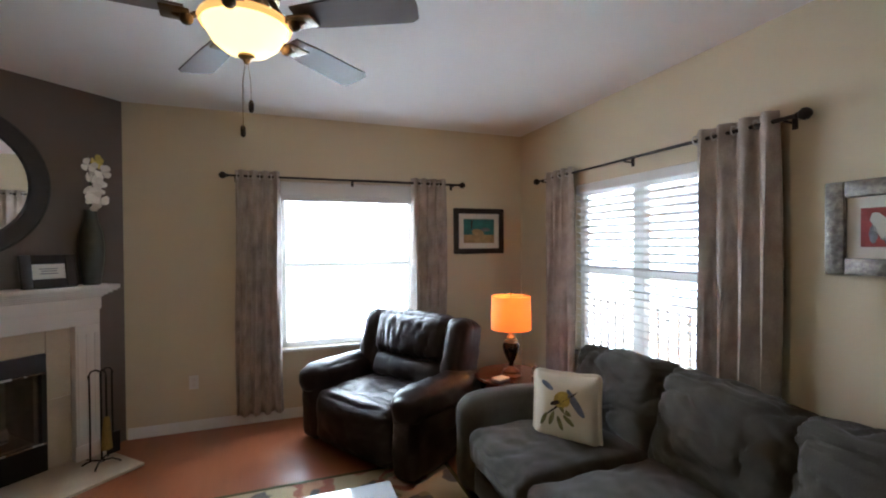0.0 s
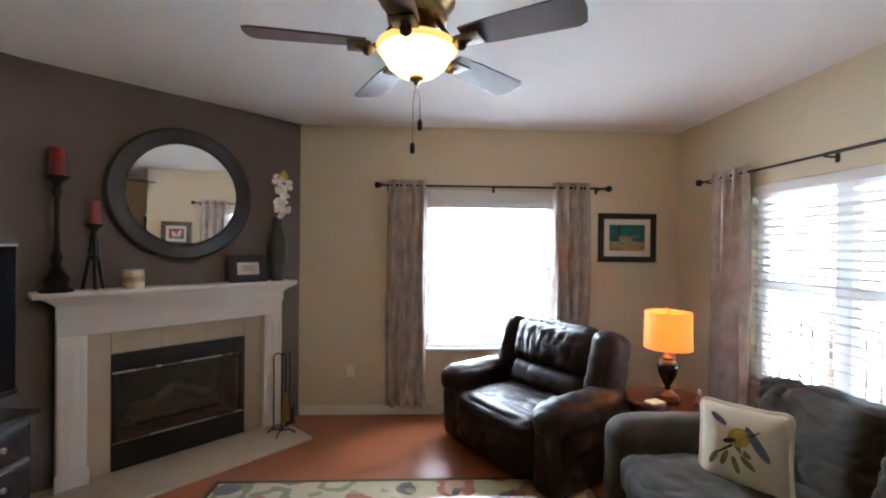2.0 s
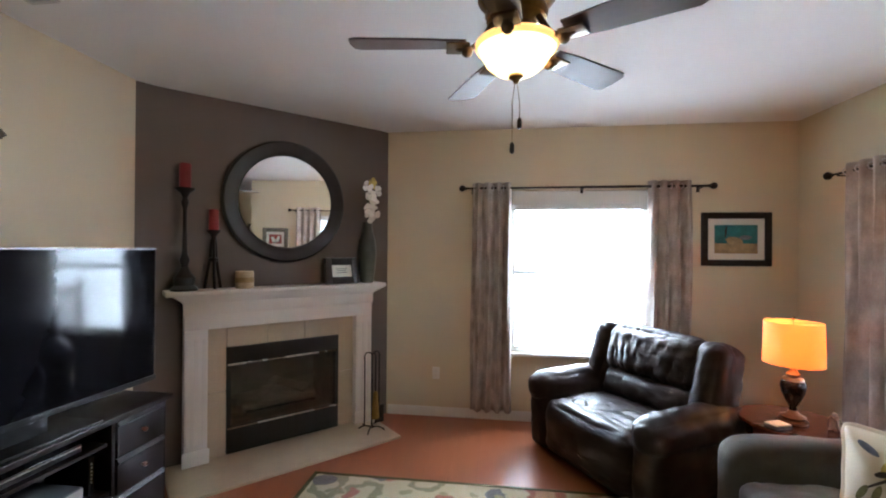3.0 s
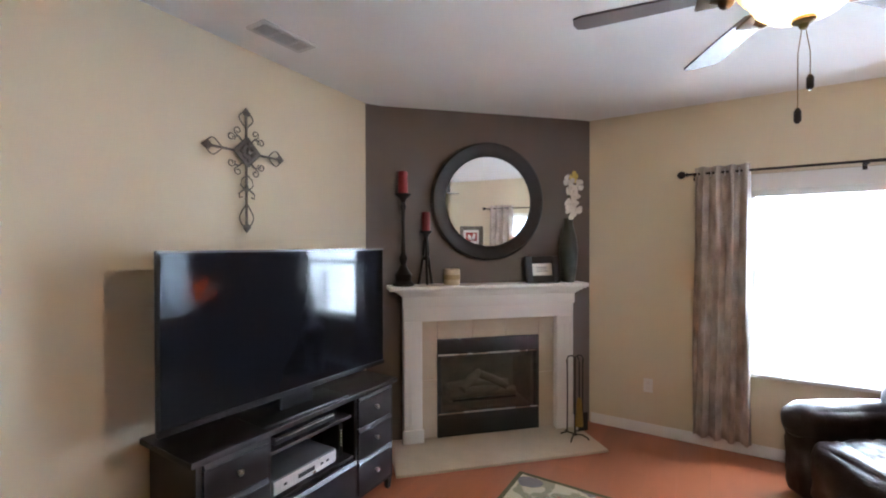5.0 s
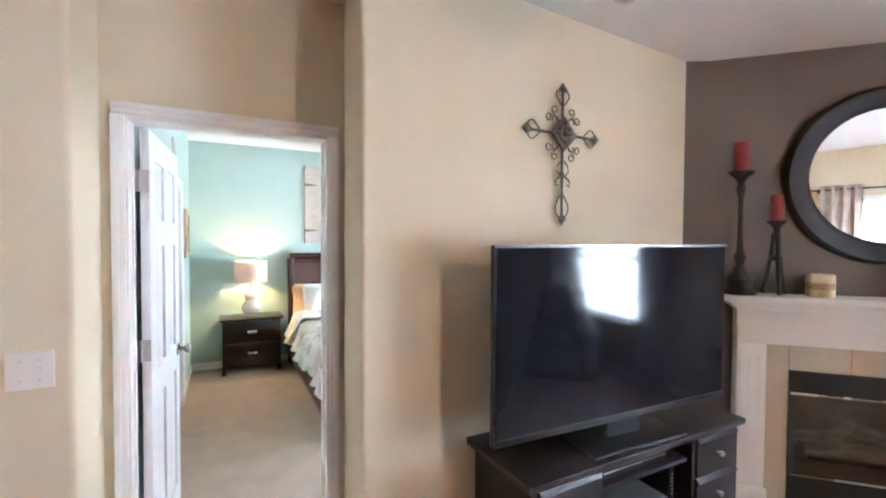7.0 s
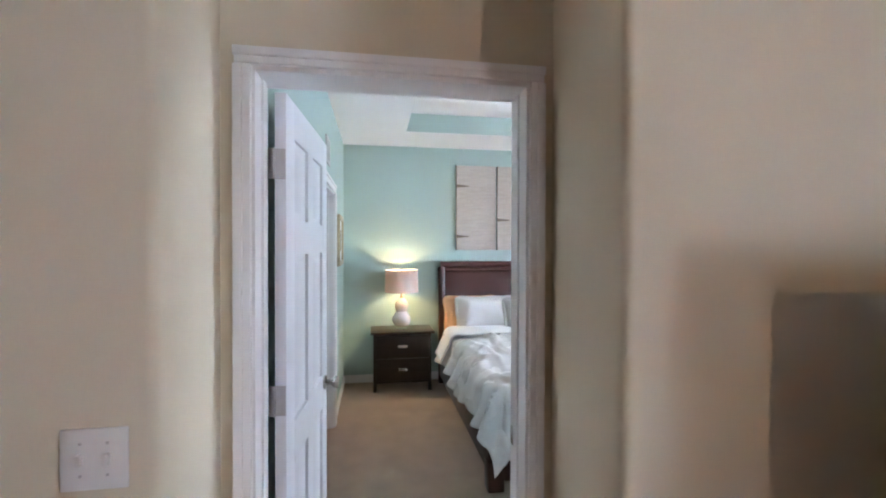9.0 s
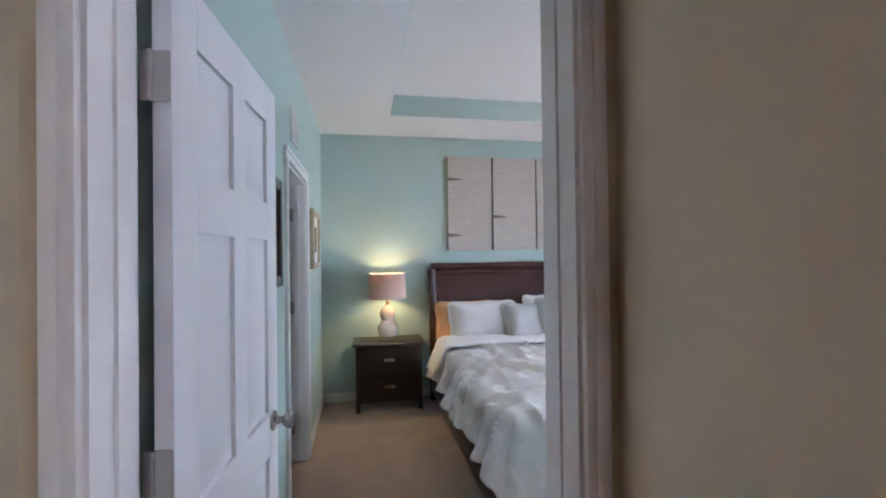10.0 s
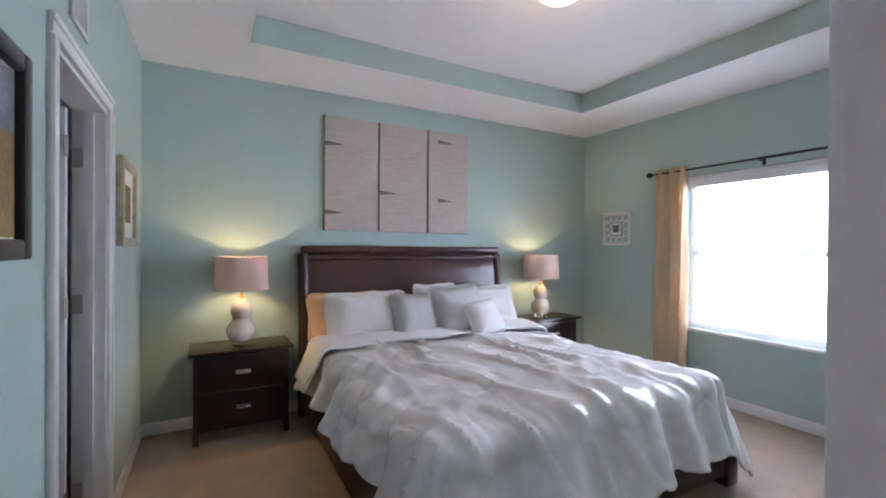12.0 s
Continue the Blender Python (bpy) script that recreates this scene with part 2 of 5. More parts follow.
def rug_material():
    m = bpy.data.materials.new("floral_rug")
    m.use_nodes = True
    N, L = m.node_tree.nodes, m.node_tree.links
    b = N["Principled BSDF"]
    b.inputs["Roughness"].default_value, b.inputs["Sheen Weight"].default_value = 0.95, 0.3
    tc = N.new("ShaderNodeTexCoord")
    warp, wn_mix = N.new("ShaderNodeTexNoise"), N.new("ShaderNodeMix")
    warp.inputs["Scale"].default_value = 7
    wn_mix.data_type, wn_mix.blend_type = "RGBA", "ADD"
    wn_mix.inputs["Factor"].default_value = 0.16
    L.new(tc.outputs["Object"], warp.inputs["Vector"])
    L.new(tc.outputs["Object"], wn_mix.inputs["A"])
    L.new(warp.outputs["Color"], wn_mix.inputs["B"])
    cur = None
    base = N.new("ShaderNodeRGB")
    base.outputs[0].default_value = (0.52, 0.45, 0.28, 1)
    cur = base.outputs[0]
    for scale, lo, hi, col in ((3.0, 0.42, 0.44, (0.22, 0.20, 0.09)), (3.0, 0.30, 0.32, (0.50, 0.43, 0.27)), (2.6, 0.38, 0.40, (0.34, 0.09, 0.045)), (2.6, 0.27, 0.30, (0.56, 0.34, 0.20)), (2.6, 0.10, 0.13, (0.36, 0.10, 0.05)), (3.7, 0.30, 0.32, (0.09, 0.08, 0.085)), (5.1, 0.17, 0.20, (0.30, 0.26, 0.12))):
        v, r, mx = N.new("ShaderNodeTexVoronoi"), N.new("ShaderNodeMapRange"), N.new("ShaderNodeMix")
        v.inputs["Scale"].default_value = scale
        r.inputs["From Min"].default_value, r.inputs["From Max"].default_value = lo, hi
        r.inputs["To Min"].default_value, r.inputs["To Max"].default_value = 1, 0
        mx.data_type = "RGBA"
        L.new(wn_mix.outputs["Result"], v.inputs["Vector"])
        L.new(v.outputs["Distance"], r.inputs["Value"])
        L.new(r.outputs[0], mx.inputs["Factor"])
        L.new(cur, mx.inputs["A"])
        mx.inputs["B"].default_value = (*col, 1)
        cur = mx.outputs["Result"]
    L.new(cur, b.inputs["Base Color"])
    fine, bp = N.new("ShaderNodeTexNoise"), N.new("ShaderNodeBump")
    fine.inputs["Scale"].default_value = 250
    bp.inputs["Strength"].default_value, bp.inputs["Distance"].default_value = 0.8, 0.004
    L.new(tc.outputs["Object"], fine.inputs["Vector"])
    L.new(fine.outputs["Fac"], bp.inputs["Height"])
    L.new(bp.outputs[0], b.inputs["Normal"])
    return m


M_RUG = rug_material()
M_RUGEDGE = mat("olive_rug_binding", (0.13, 0.125, 0.06), 0.95, vary=0.3, scale=10, bump=0.5, bump_scale=200)


# ---- mesh helpers ----
def finish(bm, name, material, smooth=True):
    bmesh.ops.recalc_face_normals(bm, faces=bm.faces)
    me = bpy.data.meshes.new(name)
    bm.to_mesh(me)
    bm.free()
    me.materials.append(material)
    if smooth:
        for p in me.polygons:
            p.use_smooth = True
        me.set_sharp_from_angle(angle=radians(38))
    return me


def part(name, bm, material, parent, label="", m=None):
    ob = new(name, finish(bm, name, material))
    if parent is not None:
        ob.parent = parent
    if m is not None:
        ob.matrix_basis = m
    return tagged(ob, label)


def thing(name, m, label, category, group="", kind=""):
    ob = new(name)
    ob.matrix_basis = m
    return tagged(ob, label, category, group, kind)


def solid(name, bm, material, label, category, group="", kind="", m=None):
    ob = part(name, bm, material, None, "", m)
    return tagged(ob, label, category, group, kind)


def box(x0, y0, z0, x1, y1, z1, r=0.0, seg=2, bm=None):
    own = bmesh.new()
    bmesh.ops.create_cube(own, size=1.0)
    for v in own.verts:
        v.co = Vector(((x0 + x1) / 2 + v.co.x * (x1 - x0), (y0 + y1) / 2 + v.co.y * (y1 - y0), (z0 + z1) / 2 + v.co.z * (z1 - z0)))
    if r:
        bmesh.ops.bevel(own, geom=list(own.edges), offset=r, segments=seg, profile=0.5, affect="EDGES")
    return join(bm, own)


def join(bm, own):
    if bm is None:
        return own
    me = bpy.data.meshes.new("joined")
    own.to_mesh(me)
    own.free()
    bm.from_mesh(me)
    bpy.data.meshes.remove(me)
    return bm


def lathe(profile, seg=32, bm=None, sx=1.0, sy=1.0, at=(0, 0, 0)):
    own = bmesh.new()
    rings = []
    for r, z in profile:
        if r < 1e-5:
            rings.append([own.verts.new((at[0], at[1], at[2] + z))])
        else:
            rings.append([own.verts.new((at[0] + sx * r * math.cos(2 * math.pi * i / seg), at[1] + sy * r * math.sin(2 * math.pi * i / seg), at[2] + z)) for i in range(seg)])
    for a, b in zip(rings, rings[1:]):
        for i in range(seg):
            j = (i + 1) % seg
            ring = [a[i % len(a)], a[j % len(a)], b[j % len(b)], b[i % len(b)]]
            ring = list(dict.fromkeys(ring))
            if len(ring) > 2:
                own.faces.new(ring)
    return join(bm, own)


def tube(points, r, seg=8, bm=None, taper=None):
    own = bmesh.new()
    pts = [Vector(p) for p in points]
    rings = []
    up = Vector((0, 0, 1))
    for i, p in enumerate(pts):
        d = (pts[min(i + 1, len(pts) - 1)] - pts[max(i - 1, 0)]).normalized()
        a = d.cross(up if abs(d.z) < 0.95 else Vector((0, 1, 0))).normalized()
        b = d.cross(a)
        rad = r * (taper[i] if taper else 1)
        rings.append([own.verts.new(p + rad * (math.cos(2 * math.pi * k / seg) * a + math.sin(2 * math.pi * k / seg) * b)) for k in range(seg)])
    for a, b in zip(rings, rings[1:]):
        for k in range(seg):
            own.faces.new((a[k], a[(k + 1) % seg], b[(k + 1) % seg], b[k]))
    own.faces.new(rings[0][::-1])
    own.faces.new(rings[-1])
    return join(bm, own)


def ball(x, y, z, r, bm=None, sz=1.0, seg=16):
    return lathe([(r * math.sin(math.pi * i / 10), -sz * r * math.cos(math.pi * i / 10)) for i in range(11)], seg, bm, at=(x, y, z))


def soft(sx, sy, sz, r, bulge=(0, 0, 0), wrinkle=0.0, freq=4.0, seed=0.0, n=14, at=(0, 0, 0), pinch=0.0, turn=None, bm=None, shear=0.0, crease=0.0, lines=(4, 4, 10)):
    """A padded block with rounded edges, bulging faces and creases."""
    own = bmesh.new()
    bmesh.ops.create_cube(own, size=2.0)
    bmesh.ops.subdivide_edges(own, edges=list(own.edges), cuts=n, use_grid_fill=True)
    half = Vector((sx / 2, sy / 2, sz / 2))
    for v in own.verts:
        u = v.co.copy()
        p = Vector((u.x * half.x, u.y * half.y, u.z * half.z))
        q = Vector([max(-h + r, min(h - r, c)) for c, h in zip(p, half)])
        d = p - q
        nrm = d.normalized() if d.length > 1e-6 else Vector((0, 0, 0))
        if d.length > 1e-6:
            p = q + nrm * r
        w = Vector(((1 - u.y ** 2) * (1 - u.z ** 2), (1 - u.x ** 2) * (1 - u.z ** 2), (1 - u.x ** 2) * (1 - u.y ** 2)))
        for k in range(3):
            p[k] += bulge[k] * w[k] * (1 if u[k] > 0.99 else -1 if u[k] < -0.99 else u[k])
        if pinch:
            p.y *= 1 - 0.85 * max(abs(u.x), abs(u.z)) ** 4
            p.x *= 1 - pinch * (1 - u.z ** 2) * abs(u.x)
            p.z *= 1 - pinch * (1 - u.x ** 2) * abs(u.z)
        if wrinkle:
            s = Vector((p.x * freq + seed, p.y * freq + 3.1 * seed, p.z * freq))
            f = 1 - abs(noise.noise(s)) * 2 + 0.5 * noise.noise(s * 2.3)
            p += (nrm if nrm.length else Vector((0, 0, 1))) * wrinkle * f
        if crease:
            s = Vector((p.x * lines[0] + 1.7 * seed, p.y * lines[1] - seed, p.z * lines[2] + 0.6 * seed))
            s += Vector((0.5, 0.8, 0.6)) * noise.noise(p * 5.0 + Vector((seed, 0, 0)))
            p -= nrm * crease * (max(0.0, 1 - 4.0 * abs(noise.noise(s))) + 0.5 * max(0.0, 1 - 4.0 * abs(noise.noise(s * 1.9))))
        p.x += shear * p.z
        v.co = p
    if turn is not None:
        own.transform(turn)
    own.transform(Matrix.Translation(at))
    return join(bm, own)


def slab_with_holes(axis, a0, a1, z0, z1, t0, t1, holes):
    """A wall along axis from a0 to a1, between t0 and t1 across, with rectangular openings (a, b, zlow, zhigh)."""
    bm = bmesh.new()

    def piece(a, b, lo, hi):
        if b - a > 1e-4 and hi - lo > 1e-4:
            if axis == "x":
                box(a, t0, lo, b, t1, hi, bm=bm)
            else:
                box(t0, a, lo, t1, b, hi, bm=bm)
    x = a0
    for a, b, lo, hi in sorted(holes):
        piece(x, a, z0, z1)
        piece(a, b, z0, lo)
        piece(a, b, hi, z1)
        x = b
    piece(x, a1, z0, z1)
    return bm


def prism(points, z0, z1, bm=None):
    own = bmesh.new()
    lo, hi = [own.verts.new((x, y, z0)) for x, y in points], [own.verts.new((x, y, z1)) for x, y in points]
    own.faces.new(lo[::-1])
    own.faces.new(hi)
    for i in range(len(points)):
        j = (i + 1) % len(points)
        own.faces.new((lo[i], lo[j], hi[j], hi[i]))
    return join(bm, own)


def setting(name, bm, material, label, category):
    return solid(name, bm, material, label, category, kind="structure")


# ---- the living room and its walls ----
CEIL, BCEIL, TRAY = 2.72, 2.742, 2.93
NX, EX, WX, DX, BX = 4.172, 0.408, -4.605, -4.95, -5.083
setting("floor", box(-5.02, -3.3, -0.12, 2.3, 4.3, -0.012), M_DARK, "dark underlay beneath the wooden floor", "floor")
setting("ceiling", box(-5.0, -3.4, CEIL, 2.4, 4.3, CEIL + 0.12), M_CEIL, "smooth white living room ceiling", "ceiling")
setting("wall_north", slab_with_holes("x", -4.95, 0.53, -0.1, CEIL, NX, NX + 0.13, [(-2.04, -0.81, 0.63, 2.14)]), M_CREAM, "cream painted wall with one window", "wall")


def bullnose(x0, y0, x1, y1, corner, r=0.02):
    """A wall block in plan whose named corner is rounded."""
    pts = []
    for cx, cy in ((x0, y0), (x1, y0), (x1, y1), (x0, y1)):
        if (cx, cy) in corner:
            sx, sy = (1 if cx == x0 else -1), (1 if cy == y0 else -1)
            ox, oy = cx + sx * r, cy + sy * r
            arc = [(ox - sx * r * math.cos(a), oy - sy * r * math.sin(a)) for a in [k * math.pi / 12 for k in range(7)]]
            pts += arc if sx * sy > 0 else arc[::-1]
        else:
            pts.append((cx, cy))
    return pts


# the wall behind the television runs a little askew, from its rounded corner to the chimney breast
WC, WT = (-4.486, 0.611), math.degrees(math.atan2(-4.486 - WX, 2.725 - 0.611))
west_arc = [(WC[0] - 0.02 + 0.02 * math.sin(k * math.pi / 12), WC[1] + 0.02 - 0.02 * math.cos(k * math.pi / 12)) for k in range(7)]


def west_x(y):
    return WC[0] + (WX - WC[0]) * (y - WC[1]) / (2.725 - WC[1])


setting("wall_west", prism([(DX, 0.66)] + west_arc + [(WX, 2.725), (WX, NX), (DX, NX)], -0.1, CEIL), M_CREAM, "cream painted wall behind the television", "wall")
setting("wall_west_entry", prism(bullnose(DX, -3.3, WX, -0.285, [(WX, -0.285)]), -0.1, CEIL), M_CREAM, "cream painted wall with a light switch", "wall")
DOOR = (-0.213, 0.593, -0.1, 2.085)
setting("wall_doorway", slab_with_holes("y", -0.285, 0.70, -0.1, CEIL, -5.018, DX, [DOOR]), M_CREAM, "cream wall recess around the bedroom doorway", "wall")
setting("wall_bedroom_east", slab_with_holes("y", -0.346, 4.37, -0.1, 3.05, BX, -5.018, [DOOR]), M_MINT, "mint green bedroom wall around the doorway", "wall")
setting("wall_south", box(-4.95, -3.42, -0.1, 2.4, -3.3, CEIL), M_CREAM, "plain cream wall", "wall")
setting("wall_southeast", box(2.28, -3.3, -0.1, 2.4, 0.58, CEIL), M_CREAM, "plain cream wall", "wall")
setting("wall_return", box(EX, 0.58, -0.1, 2.4, 0.70, CEIL), M_CREAM, "short cream return wall", "wall")
setting("wall_east", slab_with_holes("y", 0.70, NX, -0.1, CEIL, EX, EX + 0.13, [(1.88, 3.22, 0.62, 2.07)]), M_CREAM, "cream painted wall with a blinded window", "wall")
# diagonal chimney breast
CH = [(WX, 2.725), (-4.535, 2.845), (-3.305, 4.075), (-3.225, NX), (WX, NX)]
C1, C2, D1, D2 = (-4.204, 3.176), (-4.522, 3.494), (-3.611, 3.769), (-3.929, 4.087)
bm = prism(CH, -0.1, 0.213)
prism(CH, 0.704, CEIL - 0.002, bm=bm)
prism([CH[0], CH[1], C1, C2, CH[4]], 0.213, 0.704, bm=bm)
prism([D1, CH[2], CH[3], CH[4], D2], 0.213, 0.704, bm=bm)
prism([C2, D2, CH[4]], 0.213, 0.704, bm=bm)
setting("wall_chimney", bm, M_TAUPE, "taupe painted diagonal chimney breast", "wall")

# baseboards
def baseboard(x0, y0, x1, y1, side, h=0.088):
    d = Vector((x1 - x0, y1 - y0, 0))
    n = d.length
    own = bmesh.new()
    prof = [(0, 0), (0.014, 0), (0.014, h * 0.72), (0.009, h * 0.86), (0.005, h), (0, h)]
    a = [own.verts.new((0, -side * p, z)) for p, z in prof]
    b = [own.verts.new((n, -side * p, z)) for p, z in prof]
    for i in range(len(prof)):
        j = (i + 1) % len(prof)
        own.faces.new((a[i], a[j], b[j], b[i]))
    own.faces.new(a)
    own.faces.new(b[::-1])
    ob = setting("baseboard", own, M_TRIM, "white painted baseboard", "baseboard")
    ob.matrix_basis = pose(x0, y0, 0, 0, 0, math.degrees(math.atan2(d.y, d.x)))


baseboard(-3.21, NX, EX, NX, 1)
baseboard(EX, NX, EX, 0.58, 1)
baseboard(WC[0], 0.64, WX, 2.72, 1)
baseboard(WX, -3.3, WX, -0.30, 1)
baseboard(-4.60, 2.73, -4.55, 2.82, 1)

# ---- the bedroom shell ----
SY, BY, HX = -0.226, 4.245, -8.76
setting("floor_bedroom", box(-8.9, -0.36, -0.12, -5.0, 4.4, 0.0), M_CARPET, "beige bedroom carpet with brushed marks", "carpet")
setting("wall_bedroom_west", box(HX - 0.12, -0.35, -0.1, HX, 4.37, 3.05), M_MINT, "mint green wall behind the bed", "wall")
setting("wall_bedroom_north", slab_with_holes("x", HX, BX, -0.1, 3.05, BY, BY + 0.13, [(-7.47, -6.25, 0.65, 2.09)]), M_MINT, "mint green wall with a bright window", "wall")
setting("wall_bedroom_south", slab_with_holes("x", HX, BX, -0.1, 3.05, SY - 0.12, SY, [(-7.55, -6.76, -0.1, 2.04)]), M_MINT, "mint green wall with a closet doorway", "wall")
TX0, TX1, TY0, TY1 = -8.083, -5.76, 0.443, 3.483
bm = bmesh.new()
outer = [(HX, SY), (BX, SY), (BX, BY), (HX, BY)]
inner = [(TX0, TY0), (TX1, TY0), (TX1, TY1), (TX0, TY1)]
rings = [[bm.verts.new((x, y, z)) for x, y in ring] for z in (BCEIL, BCEIL + 0.1) for ring in (outer, inner)]
for k in range(4):
    j = (k + 1) % 4
    bm.faces.new((rings[0][k], rings[0][j], rings[1][j], rings[1][k]))
    bm.faces.new((rings[2][k], rings[3][k], rings[3][j], rings[2][j]))
    bm.faces.new((rings[0][k], rings[2][k], rings[2][j], rings[0][j]))
    bm.faces.new((rings[1][k], rings[1][j], rings[3][j], rings[3][k]))
setting("ceiling_bedroom", bm, M_CEIL, "white bedroom ceiling border around the tray", "ceiling")
setting("ceiling_tray", box(TX0 - 0.1, TY0 - 0.1, TRAY, TX1 + 0.1, TY1 + 0.1, TRAY + 0.1), M_CEIL, "white raised tray ceiling", "ceiling")
bm = bmesh.new()
z0, z1 = BCEIL + 0.003, TRAY
box(TX0, TY0, z0, TX0 + 0.0015, TY1, z1, bm=bm)
box(TX1 - 0.0015, TY0, z0, TX1, TY1, z1, bm=bm)
box(TX0 + 0.0016, TY0, z0, TX1 - 0.0016, TY0 + 0.0015, z1, bm=bm)
box(TX0 + 0.0016, TY1 - 0.0015, z0, TX1 - 0.0016, TY1, z1, bm=bm)
setting("ceiling_tray_side", bm, M_MINT, "mint green sides of the tray ceiling", "ceiling")
baseboard(HX, SY, HX, BY, 1)
baseboard(HX, BY, BX, BY, 1)
baseboard(-7.62, SY, HX, SY, 1)
baseboard(BX, SY, -6.69, SY, 1)
# room beyond the second doorway
setting("floor_closet", box(-8.3, -1.9, -0.12, -6.1, -0.36, 0.0), M_CARPET, "beige carpet", "carpet")
setting("wall_closet_west", box(-8.42, -1.9, -0.1, -8.3, -0.346, 2.6), M_GREY, "plain grey wall", "wall")
setting("wall_closet_east", box(-6.1, -1.9, -0.1, -5.98, -0.346, 2.6), M_GREY, "plain grey wall", "wall")
setting("wall_closet_south", box(-8.42, -2.0, -0.1, -5.98, -1.9, 2.6), M_GREY, "plain grey wall", "wall")
setting("ceiling_closet", box(-8.42, -2.0, 2.6, -5.98, -0.346, 2.7), M_CEIL, "plain white ceiling", "ceiling")

# ---- outside ----
setting("ground", box(-60, -60, -3.2, 60, 80, -3.0), M_GROUND, "pale ground outside", "ground")
setting("foundation", box(-8.88, -3.42, -3.0, 2.4, 4.37, -0.125), M_GREY, "plain grey house foundation", "foundation")
setting("backdrop", box(-30, 13.0, -3.0, 30, 13.1, 12), M_OUT, "blown-out bright overcast distance", "backdrop")
# east sheet glows far weaker, standing in for shade over the deck
setting("backdrop_east", box(13.0, -14, -3.0, 13.1, 12.9, 12), M_OUT_DIM, "overcast distance beyond the deck, glow dimmed to stand for shade", "backdrop")


# ---- windows ----
def window(name, m, w, h, label, header=0.0, mullion=False, slats=False):
    """Local x across, y outwards, z up from the sill."""
    win = thing(name, m, label, "window", kind="structure")
    f = 0.045
    bm = box(0, 0.05, 0, f, 0.11, h)
    box(w - f, 0.05, 0, w, 0.11, h, bm=bm)
    box(f, 0.05, 0, w - f, 0.11, f, bm=bm)
    box(f, 0.05, h - f, w - f, 0.11, h, bm=bm)
    box(f, 0.055, h * 0.48, w - f, 0.105, h * 0.48 + 0.045, bm=bm)
    part("window_frame", bm, M_VINYL, win)
    if mullion:
        part("mullion", box(w / 2 - 0.05, 0.045, f, w / 2 + 0.05, 0.112, h - f, 0.004), M_VINYL, win)
    part("window_sill", box(-0.03, -0.03, -0.03, w + 0.03, 0.05, -0.002, 0.006), M_TRIM, win)
    xs = [(f, w / 2 - 0.05), (w / 2 + 0.05, w - f)] if mullion else [(f, w - f)]
    for a, b in xs:
        for lo, hi in ((f, h * 0.48), (h * 0.48 + 0.045, h - f)):
            pane = part("pane", box(a, 0.078, lo, b, 0.082, hi), M_GLASS, win)
            pane.visible_shadow = False
    if header:
        part("blind_headrail", box(0.004, 0.0, h - header, w - 0.004, 0.045, h - 0.004, 0.008), M_BLIND, win, "raised white blind stack")
        bm = bmesh.new()
        for k in range(8):
            box(0.008, 0.002, h - header - 0.006 * (k + 1), w - 0.008, 0.043, h - header - 0.006 * k - 0.002, bm=bm)
        part("gathered_slats", bm, M_BLIND, win)
    if slats:
        part("blind_headrail", box(0.004, -0.005, h - 0.075, w - 0.004, 0.045, h - 0.004, 0.006), M_BLIND, win)
        one = None
        n = 25
        for k in range(n):
            z = 0.03 + (h - 0.12) * k / (n - 1)
            if one is None:
                s = bmesh.new()
                pr = [(-0.026, -0.001), (0, 0.0025), (0.026, -0.001), (0.026, -0.005), (0, -0.0015), (-0.026, -0.005)]
                a, b = [s.verts.new((0.012, y, zz)) for y, zz in pr], [s.verts.new((w - 0.012, y, zz)) for y, zz in pr]
                for i in range(6):
                    s.faces.new((a[i], a[(i + 1) % 6], b[(i + 1) % 6], b[i]))
                one = finish(s, "slat", M_BLIND)
            ob = new("slat", one)
            ob.parent = win
            ob.matrix_basis = pose(0, 0.020, z, -23, 0, 0)
        for x in (0.12, w / 2, w - 0.12):
            part("cord", tube([(x, -0.004, 0.02), (x, -0.004, h - 0.08)], 0.0018, 5), M_BLIND, win)
    return win


window("window_1", pose(-2.04, NX, 0.63), 1.23, 1.51, "bright window with a raised white blind", header=0.13)
window("window_2", pose(EX, 3.22, 0.62, 0, 0, -90), 1.34, 1.45, "double window with lowered white slatted blinds", mullion=True, slats=True)
window("window_3", pose(-7.47, BY, 0.65), 1.22, 1.44, "bright bedroom window with a raised blind", header=0.06)


def casing(name, m, w, h, label, cw=0.085):
    """Door casing of mitred profile: local x across the opening, y towards the viewer is negative."""
    c = thing(name, m, label, "door frame", kind="structure")
    for k, (x0, x1) in enumerate(((-cw, -0.006), (w + 0.006, w + cw))):
        bm = box(x0, -0.018, 0, x1, 0, h + 0.006, 0.003)
        outer = x0 - 0.003 if k == 0 else x1 - 0.022
        box(outer, -0.024, 0.001, outer + 0.025, -0.004, h + 0.002, 0.004, bm=bm)
        part("side_casing", bm, M_TRIM, c)
    bm = box(-cw, -0.018, h + 0.007, w + cw, 0, h + cw, 0.003)
    box(-cw - 0.003, -0.024, h + cw - 0.022, w + cw + 0.003, -0.004, h + cw + 0.003, 0.004, bm=bm)
    part("head_casing", bm, M_TRIM, c)
    return c


